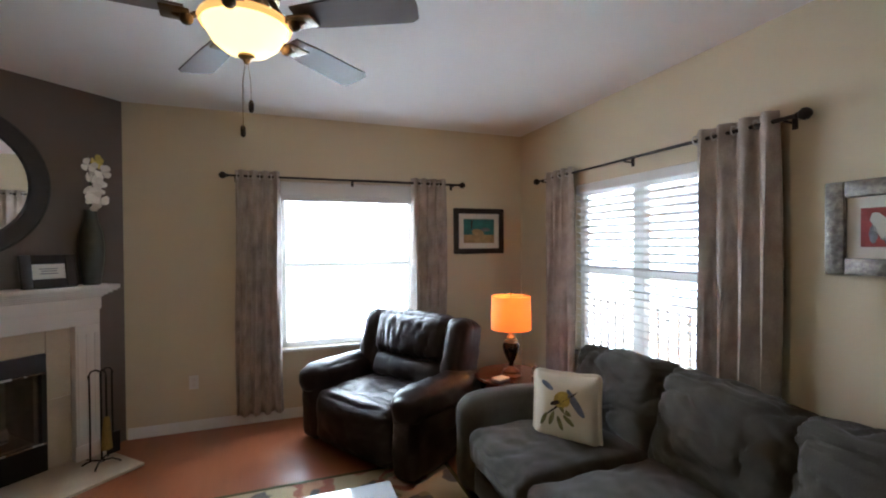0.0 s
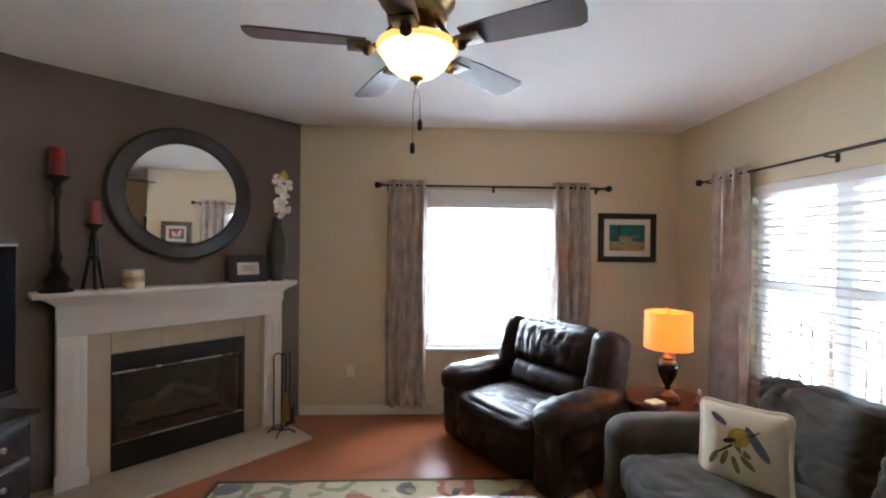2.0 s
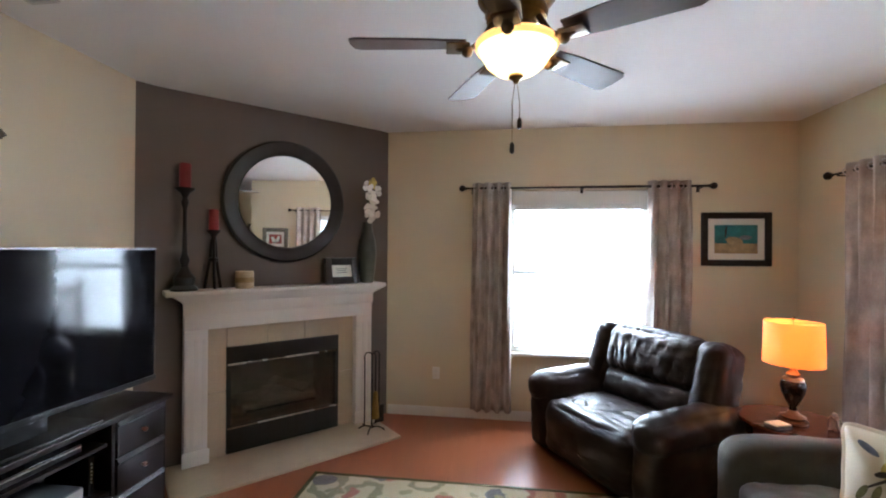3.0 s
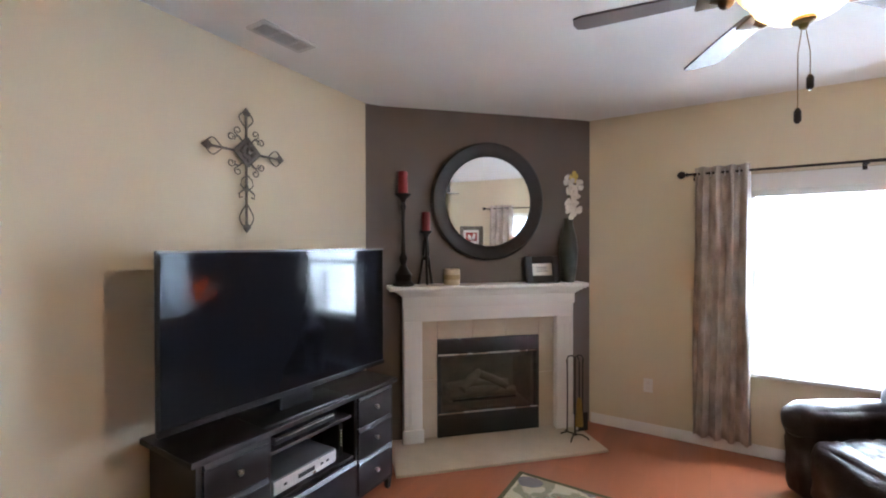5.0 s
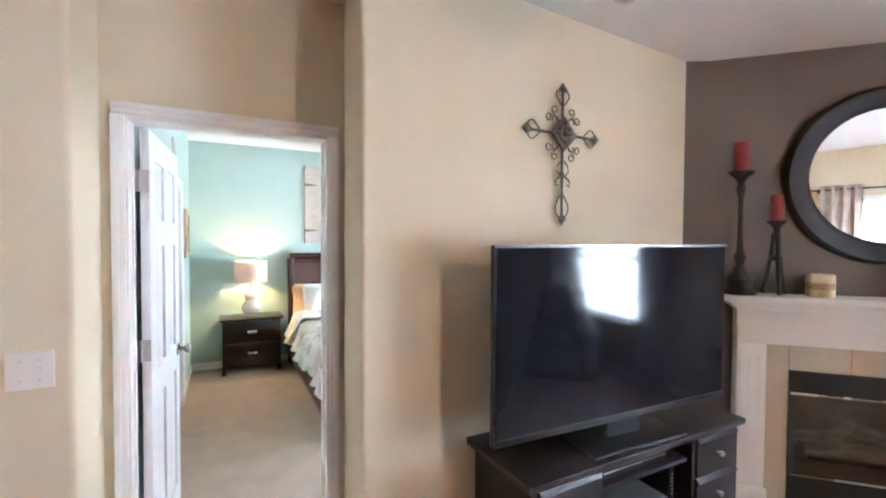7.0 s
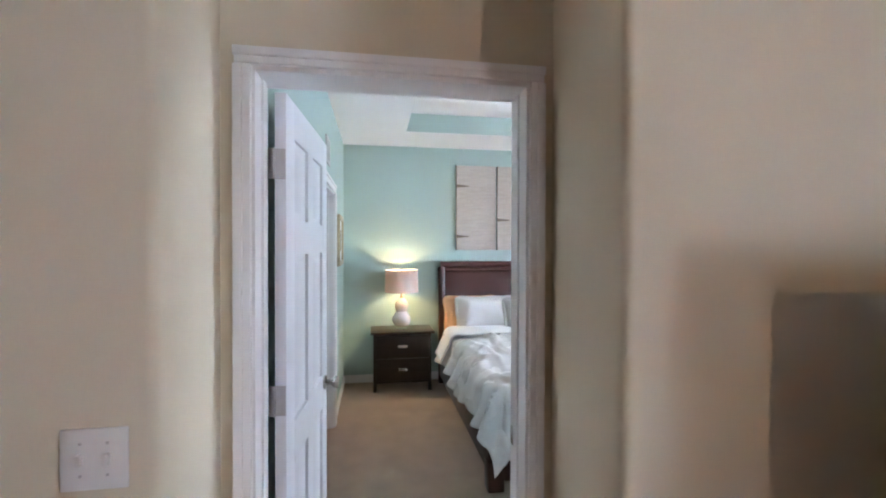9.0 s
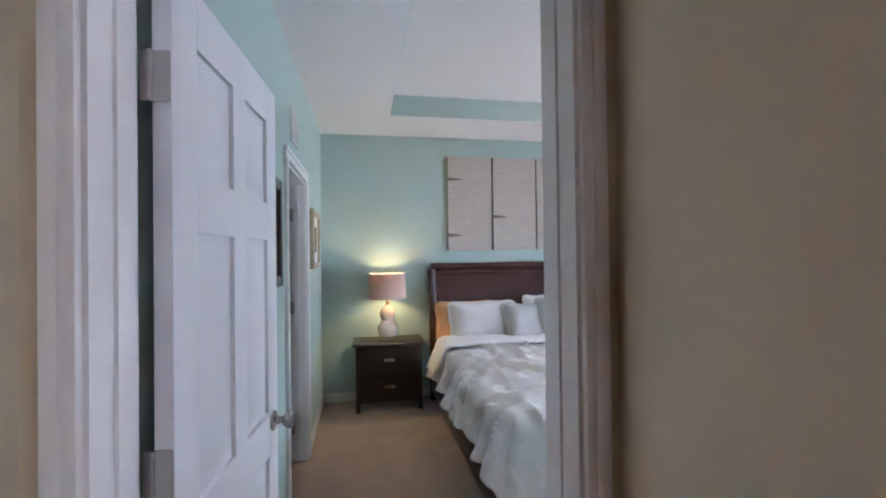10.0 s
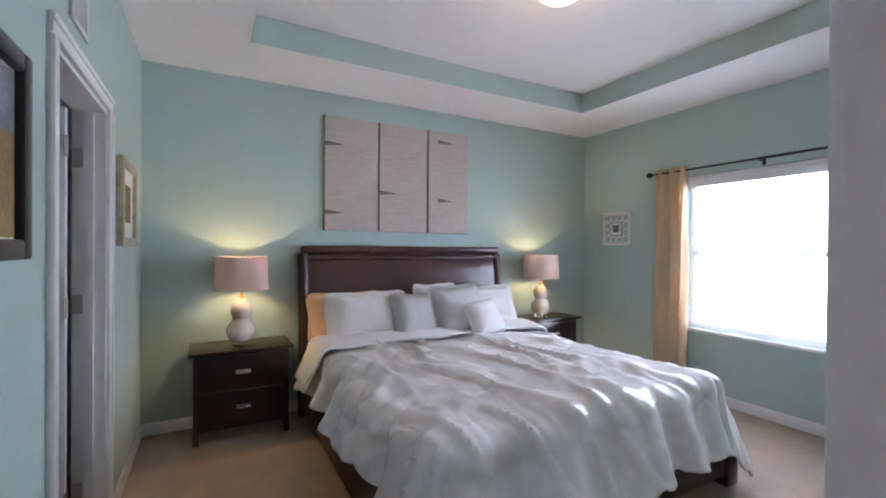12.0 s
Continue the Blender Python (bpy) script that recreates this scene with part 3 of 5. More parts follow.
# bedroom doorway: casings both sides, jamb lining
casing("door_casing_1", pose(DX, -0.198, 0, 0, 0, 90), 0.776, 2.076, "white moulded casing of the bedroom doorway", 0.048)
casing("door_casing_2", pose(BX, 0.578, 0, 0, 0, -90), 0.776, 2.076, "white moulded casing on the bedroom side", 0.048)
jamb = thing("door_jamb_1", pose(0, 0, 0), "white painted door jamb", "door frame", kind="structure")
part("jamb_side", box(BX - 0.004, -0.213, 0, DX + 0.004, -0.195, 2.083), M_TRIM, jamb)
part("jamb_side", box(BX - 0.004, 0.575, 0, DX + 0.004, 0.593, 2.083), M_TRIM, jamb)
part("jamb_head", box(BX - 0.004, -0.195, 2.069, DX + 0.004, 0.575, 2.083), M_TRIM, jamb)
part("stop", box(-5.045, 0.570, 0, -5.01, 0.5748, 2.068), M_TRIM, jamb)
part("stop", box(-5.045, -0.1948, 0, -5.01, -0.188, 2.068), M_TRIM, jamb)
part("strike_plate", box(-5.080, 0.5725, 0.94, -5.055, 0.5745, 1.0), M_STEEL, jamb)


def door_leaf(name, m, w, h, label, hinge_x, hinge_side):
    """Six-panel leaf: local x from the hinge edge, y across its thickness, z up."""
    d = thing(name, m, label, "door", kind="structure")
    t, st = 0.035, 0.105
    midx = w / 2
    rows = [(0.20, 0.86), (1.00, 1.56), (1.68, h - 0.12)]
    bm = box(0, -t / 2, 0.012, st, t / 2, h, 0.002)
    box(w - st, -t / 2, 0.012, w, t / 2, h, 0.002, bm=bm)
    for lo, hi in rows:
        box(midx - 0.045, -t / 2, lo, midx + 0.045, t / 2, hi, bm=bm)
    for lo, hi in ((0.012, 0.20), (0.86, 1.00), (1.56, 1.68), (h - 0.12, h)):
        box(st, -t / 2, lo, w - st, t / 2, hi, bm=bm)
    part("leaf_frame", bm, M_DOOR, d)
    for lo, hi in rows:
        for a, b in ((st, midx - 0.045), (midx + 0.045, w - st)):
            bm = box(a, -0.006, lo, b, 0.006, hi)
            for s in (-1, 1):
                own = bmesh.new()
                q = [(a + 0.022, lo + 0.022), (b - 0.022, lo + 0.022), (b - 0.022, hi - 0.022), (a + 0.022, hi - 0.022)]
                p = [(a + 0.045, lo + 0.045), (b - 0.045, lo + 0.045), (b - 0.045, hi - 0.045), (a + 0.045, hi - 0.045)]
                o, i = [own.verts.new((x, s * 0.005, z)) for x, z in q], [own.verts.new((x, s * 0.014, z)) for x, z in p]
                own.faces.new(i)
                for k in range(4):
                    own.faces.new((o[k], o[(k + 1) % 4], i[(k + 1) % 4], i[k]))
                join(bm, own)
            part("door_panel", bm, M_DOOR, d)
    for s in (-1, 1):
        bm = lathe([(0.0, 0), (0.032, 0), (0.032, 0.006), (0.014, 0.012), (0.011, 0.03), (0.022, 0.04), (0.028, 0.052), (0.024, 0.064), (0.0, 0.068)], 20)
        part("door_knob", bm, M_STEEL, d, "round satin nickel knob", pose(w - 0.062, s * t / 2, 0.96, -90 * s, 0, 0))
    for z in (0.22, 1.11, 1.845):
        bm = box(-0.0035, -0.016, z - 0.047, 0.0, 0.036, z + 0.047, 0.001, 1)
        tube([(-0.004, hinge_side * 0.020, z - 0.047), (-0.004, hinge_side * 0.020, z + 0.047)], 0.006, 10, bm=bm)
        part("hinge", bm, M_HINGE, d)
    return d


door_leaf("door_1", pose(-5.105, -0.162, 0, 0, 0, 176.3), 0.71, 2.066, "open white six-panel bedroom door", 0, 1)
# doorway in the bedroom's side wall
casing("door_casing_3", pose(-6.76, SY, 0, 0, 0, 180), 0.79, 2.04, "white moulded casing of the closet doorway", 0.07)
jamb = thing("door_jamb_2", pose(0, 0, 0), "white painted closet door jamb", "door frame", kind="structure")
part("jamb_side", box(-7.55, SY - 0.122, 0, -7.532, SY + 0.004, 2.038), M_TRIM, jamb)
part("jamb_side", box(-6.778, SY - 0.122, 0, -6.76, SY + 0.004, 2.038), M_TRIM, jamb)
part("jamb_head", box(-7.532, SY - 0.122, 2.022, -6.778, SY + 0.004, 2.038), M_TRIM, jamb)
part("stop", box(-7.531, SY - 0.075, 0, -7.52, SY - 0.04, 2.02), M_TRIM, jamb)
door_leaf("door_2", pose(-7.505, SY - 0.135, 0, 0, 0, -91), 0.74, 2.02, "white panel closet door standing open", 0, 1)
bm = bmesh.new()
for z in (0.24, 1.12, 1.80):
    box(-7.5315, SY - 0.118, z - 0.045, -7.529, SY - 0.082, z + 0.045, bm=bm)
part("jamb_hinge_leaf", bm, M_HINGE, jamb)

# ---- outside the windows ----
deck = thing("deck_railing", pose(2.1, 0, 0), "pale wooden deck railing outside the window", "railing")
part("top_rail", box(-0.045, 0.2, 0.80, 0.045, 7.0, 0.84, 0.005), M_DECK, deck)
part("bottom_rail", box(-0.02, 0.2, -0.10, 0.02, 7.0, -0.05), M_DECK, deck)
one = finish(box(-0.018, -0.018, -0.15, 0.018, 0.018, 0.80), "baluster", M_DECK)
for k in range(48):
    ob = new("baluster", one)
    ob.parent = deck
    ob.matrix_basis = pose(0, 0.3 + k * 0.14, 0)
for y in (1.6, 4.3, 6.9):
    part("post", box(-0.05, y - 0.05, -3.0, 0.05, y + 0.05, 1.0, 0.005), M_DECK, deck)
setting("deck", box(0.6, 0.2, -0.25, 2.3, 7.2, -0.15), M_DECK, "pale wooden deck", "deck")
for px, py in ((-0.75, 9.0), (-8.95, 9.0)):
    post = thing("lamp_post", pose(px, py, -3.0), "white post standing outside the window", "post", "white posts outdoors")
    part("shaft", lathe([(0, 0), (0.12, 0), (0.12, 2.6), (0.09, 2.65), (0.09, 4.0), (0, 4.0)], 20), M_TRIM, post)
    part("cap", lathe([(0, 4.0), (0.11, 4.0), (0.15, 4.05), (0.15, 4.13), (0, 4.13)], 20), M_TRIM, post)


# ---- curtains ----
def rod(m, n, label):
    r = thing("curtain_rod", m, label, "curtain rod")
    bm = tube([(0.05, 0, 0), (n * 0.5, 0, 0)], 0.009, 12)
    part("rod_tube", bm, M_IRON, r)
    part("rod_tube", tube([(n * 0.5, 0, 0), (n - 0.05, 0, 0)], 0.011, 12), M_IRON, r)
    for x, s in ((0.05, -1), (n - 0.05, 1)):
        bm = lathe([(0, 0), (0.013, 0), (0.016, 0.008), (0.010, 0.014), (0.022, 0.022), (0.030, 0.038), (0.028, 0.054), (0.016, 0.068), (0, 0.074)], 18)
        part("finial", bm, M_IRON, r, "", pose(x, 0, 0, 0, 90 * s, 0))
    for x in (0.10, n / 2, n - 0.10):
        bm = tube([(x, 0, -0.012), (x, 0.03, -0.014), (x, 0.088, -0.014)], 0.006, 8)
        box(x - 0.012, 0.080, -0.045, x + 0.012, 0.088, 0.02, bm=bm)
        part("bracket", bm, M_IRON, r)
    return r


def curtain(m, w, h, waves, material, label, amp=0.035, flare=1.05, phase=0.0):
    c = thing("curtain", m, label, "curtain", group="window curtains")
    own = bmesh.new()
    nx, nz = waves * 14, 26
    rows = []
    for k in range(nz + 1):
        f = k / nz
        row = []
        for i in range(nx + 1):
            u = i / nx
            a = 2 * math.pi * waves * u + phase
            depth = amp * (0.9 + 0.35 * f) * math.sin(a + 0.25 * math.sin(5 * f + u * 6))
            depth += 0.008 * noise.noise(Vector((u * 8, f * 3, phase)))
            x = (u - 0.5) * w * (1 + (flare - 1) * f) + w / 2 + 0.006 * math.sin(7 * f + i)
            row.append(own.verts.new((x, depth, h * (1 - f))))
        rows.append(row)
    for a, b in zip(rows, rows[1:]):
        for i in range(nx):
            own.faces.new((a[i], a[i + 1], b[i + 1], b[i]))
    ob = part("panel", own, material, c)
    sol = ob.modifiers.new("thickness", "SOLIDIFY")
    sol.thickness = 0.003
    for i in range(waves * 2):
        x = w * (i + 0.5 - phase / math.pi) / (waves * 2)
        if 0 < x < w:
            ring = [(x + 0.003 * (-1) ** i, 0.024 * math.cos(t * math.pi / 6), h - 0.05 + 0.024 * math.sin(t * math.pi / 6)) for t in range(13)]
            part("grommet", tube(ring, 0.005, 6), M_STEEL, c)
    return c


rod(pose(-2.50, NX - 0.09, 2.155), 2.19, "dark iron curtain rod with ball finials")
curtain(pose(-2.40, NX - 0.09, 0.10), 0.36, 2.105, 4, M_CURTAIN, "taupe patterned grommet curtain hanging open", phase=0.6)
curtain(pose(-0.85, NX - 0.09, 0.10), 0.37, 2.105, 4, M_CURTAIN, "taupe patterned grommet curtain hanging open", phase=1.8)
rod(pose(EX - 0.09, 3.72, 2.165, 0, 0, -90), 2.34, "dark iron curtain rod with ball finials")
curtain(pose(EX - 0.09, 3.56, 0.10, 0, 0, -90), 0.42, 2.12, 4, M_CURTAIN, "taupe patterned grommet curtain hanging open", phase=0.3)
curtain(pose(EX - 0.09, 1.98, 0.10, 0, 0, -90), 0.47, 2.12, 4, M_CURTAIN, "taupe patterned grommet curtain behind the sofa", phase=1.0)
rod(pose(-7.82, BY - 0.09, 2.14), 2.0, "dark iron curtain rod with ball finials")
curtain(pose(-7.76, BY - 0.09, 0.03), 0.34, 2.15, 3, M_GOLDCUR, "cream gold curtain glowing with daylight", phase=0.4)


# ---- fireplace ----
fire = thing("fireplace", pose(-3.69, 3.69, 0, 0, 0, 45), "white mantel fireplace with beige tile surround", "fireplace")
# local x along the wall, y into it; the room is at negative y
part("hearth", box(-1.155, -0.55, 0.0, 0.485, -0.005, 0.022, 0.004), M_TILE, fire, "flat beige tiled hearth slab")
U0, U1 = -1.040, 0.440
for a, b in ((U0, -0.890), (0.285, U1)):
    bm = box(a, -0.105, 0.022, b, -0.004, 0.99, 0.004)
    leg = part("leg", bm, M_TRIM, fire)
    part("plinth", box(a - 0.012, -0.118, 0.022, b + 0.012, -0.106, 0.13, 0.004), M_TRIM, leg)
    for k in range(3):
        cx = a + (b - a) * (k + 0.5) / 3
        part("flute", box(cx - 0.012, -0.110, 0.17, cx + 0.012, -0.1055, 0.93), M_TRIM, leg)
bm = box(U0, -0.105, 0.9905, U1, -0.004, 1.19, 0.003)
box(U0 - 0.008, -0.115, 1.10, U1 + 0.008, -0.106, 1.19, 0.003, bm=bm)
part("frieze", bm, M_TRIM, fire)
bm = None
for k, (o, lo, hi) in enumerate(((0.02, 1.19, 1.205), (0.04, 1.205, 1.22), (0.062, 1.22, 1.236), (0.085, 1.236, 1.25))):
    bm = box(U0 - o * 0.9, -0.112 - o, lo, U1 + o * 0.9, -0.004, hi, 0.006, bm=bm)
part("crown_moulding", bm, M_TRIM, fire)
part("mantel_shelf", box(-1.165, -0.235, 1.25, 0.515, -0.004, 1.283, 0.006), M_TRIM, fire)
# tile surround pieces
for a, b, lo, hi in ((-0.889, -0.757, 0.022, 0.50), (-0.889, -0.757, 0.504, 0.985), (0.142, 0.284, 0.022, 0.50), (0.142, 0.284, 0.504, 0.985), (-0.754, -0.46, 0.832, 0.985), (-0.456, -0.16, 0.832, 0.985), (-0.156, 0.139, 0.832, 0.985)):
    part("tile", box(a, -0.045, lo, b, -0.004, hi, 0.002, 1), M_TILE, fire)
part("firebox_top", box(-0.755, -0.060, 0.705, 0.140, -0.004, 0.830, 0.004), M_FIREBLACK, fire, "black metal hood band")
part("firebox_base", box(-0.755, -0.060, 0.024, 0.140, -0.004, 0.212, 0.004), M_FIREBLACK, fire, "black metal louvre band")
part("metal_strip", box(-0.750, -0.066, 0.694, 0.135, -0.058, 0.706), M_STEEL, fire)
part("metal_strip", box(-0.750, -0.066, 0.212, 0.135, -0.058, 0.222), M_STEEL, fire)
for a, b in ((-0.755, -0.727), (0.112, 0.140)):
    part("side_trim", box(a, -0.058, 0.213, b, -0.004, 0.704), M_FIREBLACK, fire)
part("fire_back", box(-0.70, 0.40, 0.217, 0.085, 0.43, 0.70), M_SOOT, fire, "sooty brick firebox lining")
part("fire_side", box(-0.724, 0.0, 0.217, -0.702, 0.43, 0.70), M_SOOT, fire)
part("fire_side", box(0.088, 0.0, 0.217, 0.109, 0.43, 0.70), M_SOOT, fire)
part("fire_floor", box(-0.70, -0.003, 0.216, 0.085, 0.40, 0.222), M_SOOT, fire)
part("grate", box(-0.58, 0.12, 0.24, 0.0, 0.135, 0.262), M_FIREBLACK, fire)
for x0, y0, z0_, x1, y1, z1_, r in ((-0.60, 0.16, 0.29, 0.0, 0.15, 0.29, 0.05), (-0.62, 0.28, 0.31, -0.02, 0.27, 0.32, 0.055), (-0.50, 0.12, 0.34, -0.28, 0.30, 0.43, 0.04), (-0.08, 0.12, 0.34, -0.30, 0.30, 0.42, 0.038)):
    mid = ((x0 + x1) / 2, (y0 + y1) / 2 + 0.01, (z0_ + z1_) / 2 + 0.012)
    part("log", tube([(x0, y0, z0_), mid, (x1, y1, z1_)], r, 12, taper=[0.9, 1.0, 0.85]), M_LOG, fire)
pane = part("glass_door", box(-0.727, -0.057, 0.223, 0.112, -0.054, 0.693), M_FIREGLASS, fire)
pane.visible_shadow = False


def on_mantel(u, n, z=1.283, turn=0):
    return pose(-3.69, 3.69, 0, 0, 0, 45) @ pose(u, -n, z, 0, 0, turn)


mir = thing("round_mirror", on_mantel(-0.305, 0.017, 1.968) @ pose(0, 0, 0, 90.9, 0, 0.4), "round wall mirror in a wide black-brown frame", "mirror")
part("frame", lathe([(0.375, 0.004), (0.375, 0.020), (0.388, 0.030), (0.405, 0.026), (0.44, 0.040), (0.478, 0.040), (0.494, 0.026), (0.497, 0.0), (0.375, 0.0)], 72), M_FRAMEDK, mir)
part("glass", lathe([(0, 0.016), (0.384, 0.016), (0.384, 0.006), (0, 0.006)], 72), M_MIRROR, mir)


def pillar_holder(m, h, label, wide=1.0):
    c = thing("candle_holder", m, label, "candle holder", group="candle holders on the mantel")
    w = wide
    prof = [(0, 0), (0.085 * w, 0), (0.088 * w, 0.015), (0.062 * w, 0.04), (0.07 * w, 0.09), (0.04 * w, 0.13), (0.022, 0.17), (0.034 * w, h * 0.30), (0.018, h * 0.36), (0.013, h * 0.6), (0.014, h * 0.8), (0.026, h * 0.86), (0.016, h * 0.91), (0.030, h * 0.95), (0.062 * w, h - 0.012), (0.066 * w, h), (0.05 * w, h - 0.004), (0, h - 0.006)]
    part("stand", lathe(prof, 24), M_IRON, c)
    return c


pillar_holder(on_mantel(-1.045, 0.125), 0.72, "tall dark turned iron candle holder")
solid("pillar_candle", lathe([(0, 0), (0.036, 0), (0.038, 0.006), (0.038, 0.172), (0.032, 0.18), (0.012, 0.172), (0, 0.172)], 22), M_RED, "dark red pillar candle on a tall holder", "candle", "red candles", m=on_mantel(-1.045, 0.125, 1.283 + 0.714))
c = thing("candle_holder", on_mantel(-0.862, 0.12), "short dark iron candle holder with splayed legs", "candle holder", "candle holders on the mantel")
for k in range(3):
    a = k * 2 * math.pi / 3 + 0.5
    pts = [(0.062 * math.cos(a), 0.062 * math.sin(a), 0.006), (0.045 * math.cos(a), 0.045 * math.sin(a), 0.10), (0.022 * math.cos(a), 0.022 * math.sin(a), 0.24), (0.014 * math.cos(a), 0.014 * math.sin(a), 0.36)]
    part("leg", tube(pts, 0.011, 8), M_IRON, c)
part("dish", lathe([(0, 0.35), (0.02, 0.35), (0.016, 0.38), (0.026, 0.40), (0.05, 0.424), (0.052, 0.432), (0.03, 0.43), (0, 0.43)], 22), M_IRON, c)
part("collar", lathe([(0.02, 0.20), (0.034, 0.21), (0.034, 0.225), (0.02, 0.235)], 16), M_IRON, c)
solid("pillar_candle", lathe([(0, 0), (0.032, 0), (0.034, 0.006), (0.034, 0.145), (0.028, 0.152), (0, 0.146)], 22), M_RED, "dark red pillar candle on a short holder", "candle", "red candles", m=on_mantel(-0.862, 0.12, 1.283 + 0.431))
c = thing("jar_candle", on_mantel(-0.652, 0.13), "cream pillar candle with a brown printed band", "candle")
part("wax", lathe([(0, 0), (0.062, 0), (0.065, 0.006), (0.065, 0.122), (0.058, 0.13), (0.03, 0.122), (0, 0.120)], 28), M_WAX, c)
part("band", lathe([(0.0655, 0.045), (0.0665, 0.046), (0.0665, 0.082), (0.0655, 0.083)], 28), M_SAND, c, "faint brown printed band")


def picture(m, w, h, fw, frame_mat, label, inner, mat_w=0.05, depth=0.03, category="picture", mat_mat=None):
    """Stands in the local xz plane, facing -y, its lower left corner at the origin."""
    p = thing("picture_frame", m, label, category)
    for nm, (a, b, c_, d_) in (("frame_side", (0, 0, fw, h)), ("frame_side", (w - fw, 0, w, h)), ("frame_rail", (fw, 0, w - fw, fw)), ("frame_rail", (fw, h - fw, w - fw, h))):
        bm = box(a, -depth, b, c_, 0, d_, min(0.008, fw * 0.25))
        part(nm, bm, frame_mat, p)
    part("matboard", box(fw, -depth * 0.45, fw, w - fw, -0.002, h - fw), mat_mat or M_MATBOARD, p)
    q = fw + mat_w
    iw, ih = w - 2 * q, h - 2 * q
    for nm, mm, x0, y0, x1, y1, lift in inner:
        part(nm, box(q + iw * x0, -depth * 0.45 - 0.0015 - lift * 0.0012, q + ih * y0, q + iw * x1, -depth * 0.45 - 0.0005, q + ih * y1), mm, p)
    return p


def art_blobs(p, spots, y):
    """Flat painted patches: material, x, z, half width, half height, turn."""
    for mm, x, z, a, b, turn in spots:
        own = bmesh.new()
        vs = [own.verts.new((a * math.cos(t * math.pi / 9) * (1 + 0.12 * math.sin(3 * t)), 0, b * math.sin(t * math.pi / 9))) for t in range(18)]
        own.faces.new(vs)
        part("painted_patch", own, mm, p, "", pose(x, y, z, 0, turn, 0))


fr = picture(on_mantel(-0.03, 0.16) @ pose(0, 0, 0, -10, 0, 0), 0.305, 0.225, 0.062, M_FRAMEDK, "small dark photo frame with a white card", [("card_text", M_ARTGREY, 0.2, 0.3, 0.8, 0.36, 1), ("card_text", M_ARTGREY, 0.25, 0.5, 0.75, 0.56, 1), ("card_text", M_ARTGREY, 0.2, 0.68, 0.8, 0.74, 1)], mat_w=0.008)
v = thing("vase", on_mantel(0.385, 0.12), "tall grey-green glazed vase with white orchids", "vase")
part("body", lathe([(0, 0), (0.05, 0), (0.056, 0.02), (0.074, 0.16), (0.08, 0.26), (0.07, 0.38), (0.044, 0.47), (0.038, 0.52), (0.046, 0.545), (0.040, 0.545), (0.032, 0.51), (0.03, 0.47), (0, 0.3)], 28), M_VASE, v)
orch = thing("orchid_spray", on_mantel(0.385, 0.12, 1.283 + 0.3), "white artificial orchid spray standing in a vase", "flowers")
part("stem", tube([(0, 0, 0.005), (0.0, -0.005, 0.2), (-0.01, -0.02, 0.42), (0.0, -0.03, 0.56)], 0.005, 6), M_STEM, orch)
rnd = random.Random(4)
for k in range(9):
    z = 0.29 + 0.31 * k / 8
    cx, cy = 0.045 * math.sin(k * 2.4), -0.055 + 0.02 * math.cos(k * 2.4)
    bm = bmesh.new()
    for j in range(5):
        a = j * 2 * math.pi / 5 + rnd.random()
        r0 = 0.046 + 0.012 * rnd.random()
        own = bmesh.new()
        c0 = own.verts.new((0, 0, 0))
        vs = [own.verts.new((r0 * math.cos(a + t) * (1 if abs(t) < 0.4 else 0.8), -0.012 - 0.01 * math.cos(t * 2), r0 * math.sin(a + t) * (1 if abs(t) < 0.4 else 0.8))) for t in (-0.62, -0.3, 0, 0.3, 0.62)]
        for x, y in zip(vs, vs[1:]):
            own.faces.new((c0, x, y))
        ex = bmesh.ops.extrude_face_region(own, geom=list(own.faces))
        for g in ex["geom"]:
            if isinstance(g, bmesh.types.BMVert):
                g.co.y += 0.003
        join(bm, own)
    part("bloom", bm, M_PETALY if k == 8 else M_PETAL, orch, "", pose(cx, cy, z, 12 * rnd.random(), 20 * (rnd.random() - 0.5), 50 * (rnd.random() - 0.5)))

# fireplace tools
tools = thing("fireplace_tools", pose(-3.235, 3.72, 0.022, 0, 0, 45), "black iron fireplace tool set on a stand", "fireplace tools")
part("base", lathe([(0, 0.022), (0.02, 0.022), (0.016, 0.03), (0.0, 0.032)], 16), M_IRON, tools)
for k in range(4):
    a = math.pi / 4 + k * math.pi / 2
    part("foot", tube([(0, 0, 0.028), (0.06 * math.cos(a), 0.06 * math.sin(a), 0.034), (0.10 * math.cos(a), 0.10 * math.sin(a), 0.018), (0.115 * math.cos(a), 0.115 * math.sin(a), 0.006)], 0.006, 8), M_IRON, tools)
part("pole", tube([(0, 0, 0.03), (0, 0, 0.66)], 0.007, 8), M_IRON, tools)
for s in (-1, 1):
    part("hook_arm", tube([(0, 0, 0.655), (0.03 * s, 0, 0.675), (0.06 * s, 0, 0.67), (0.075 * s, 0, 0.64), (0.07 * s, 0, 0.61)], 0.006, 8), M_IRON, tools)
part("hook_arm", tube([(0, 0, 0.655), (0, -0.03, 0.675), (0, -0.06, 0.66), (0, -0.068, 0.63)], 0.006, 8), M_IRON, tools)
part("poker", tube([(-0.07, 0, 0.64), (-0.068, 0, 0.3), (-0.07, 0.0, 0.06), (-0.09, 0, 0.07)], 0.006, 8), M_IRON, tools)
bm = tube([(0.07, 0, 0.64), (0.07, 0, 0.2)], 0.006, 8)
box(0.03, -0.01, 0.05, 0.115, 0.006, 0.20, 0.005, bm=bm)
part("shovel", bm, M_IRON, tools)
bm = tube([(0, -0.066, 0.64), (0, -0.066, 0.34)], 0.006, 8)
part("brush_handle", bm, M_IRON, tools)
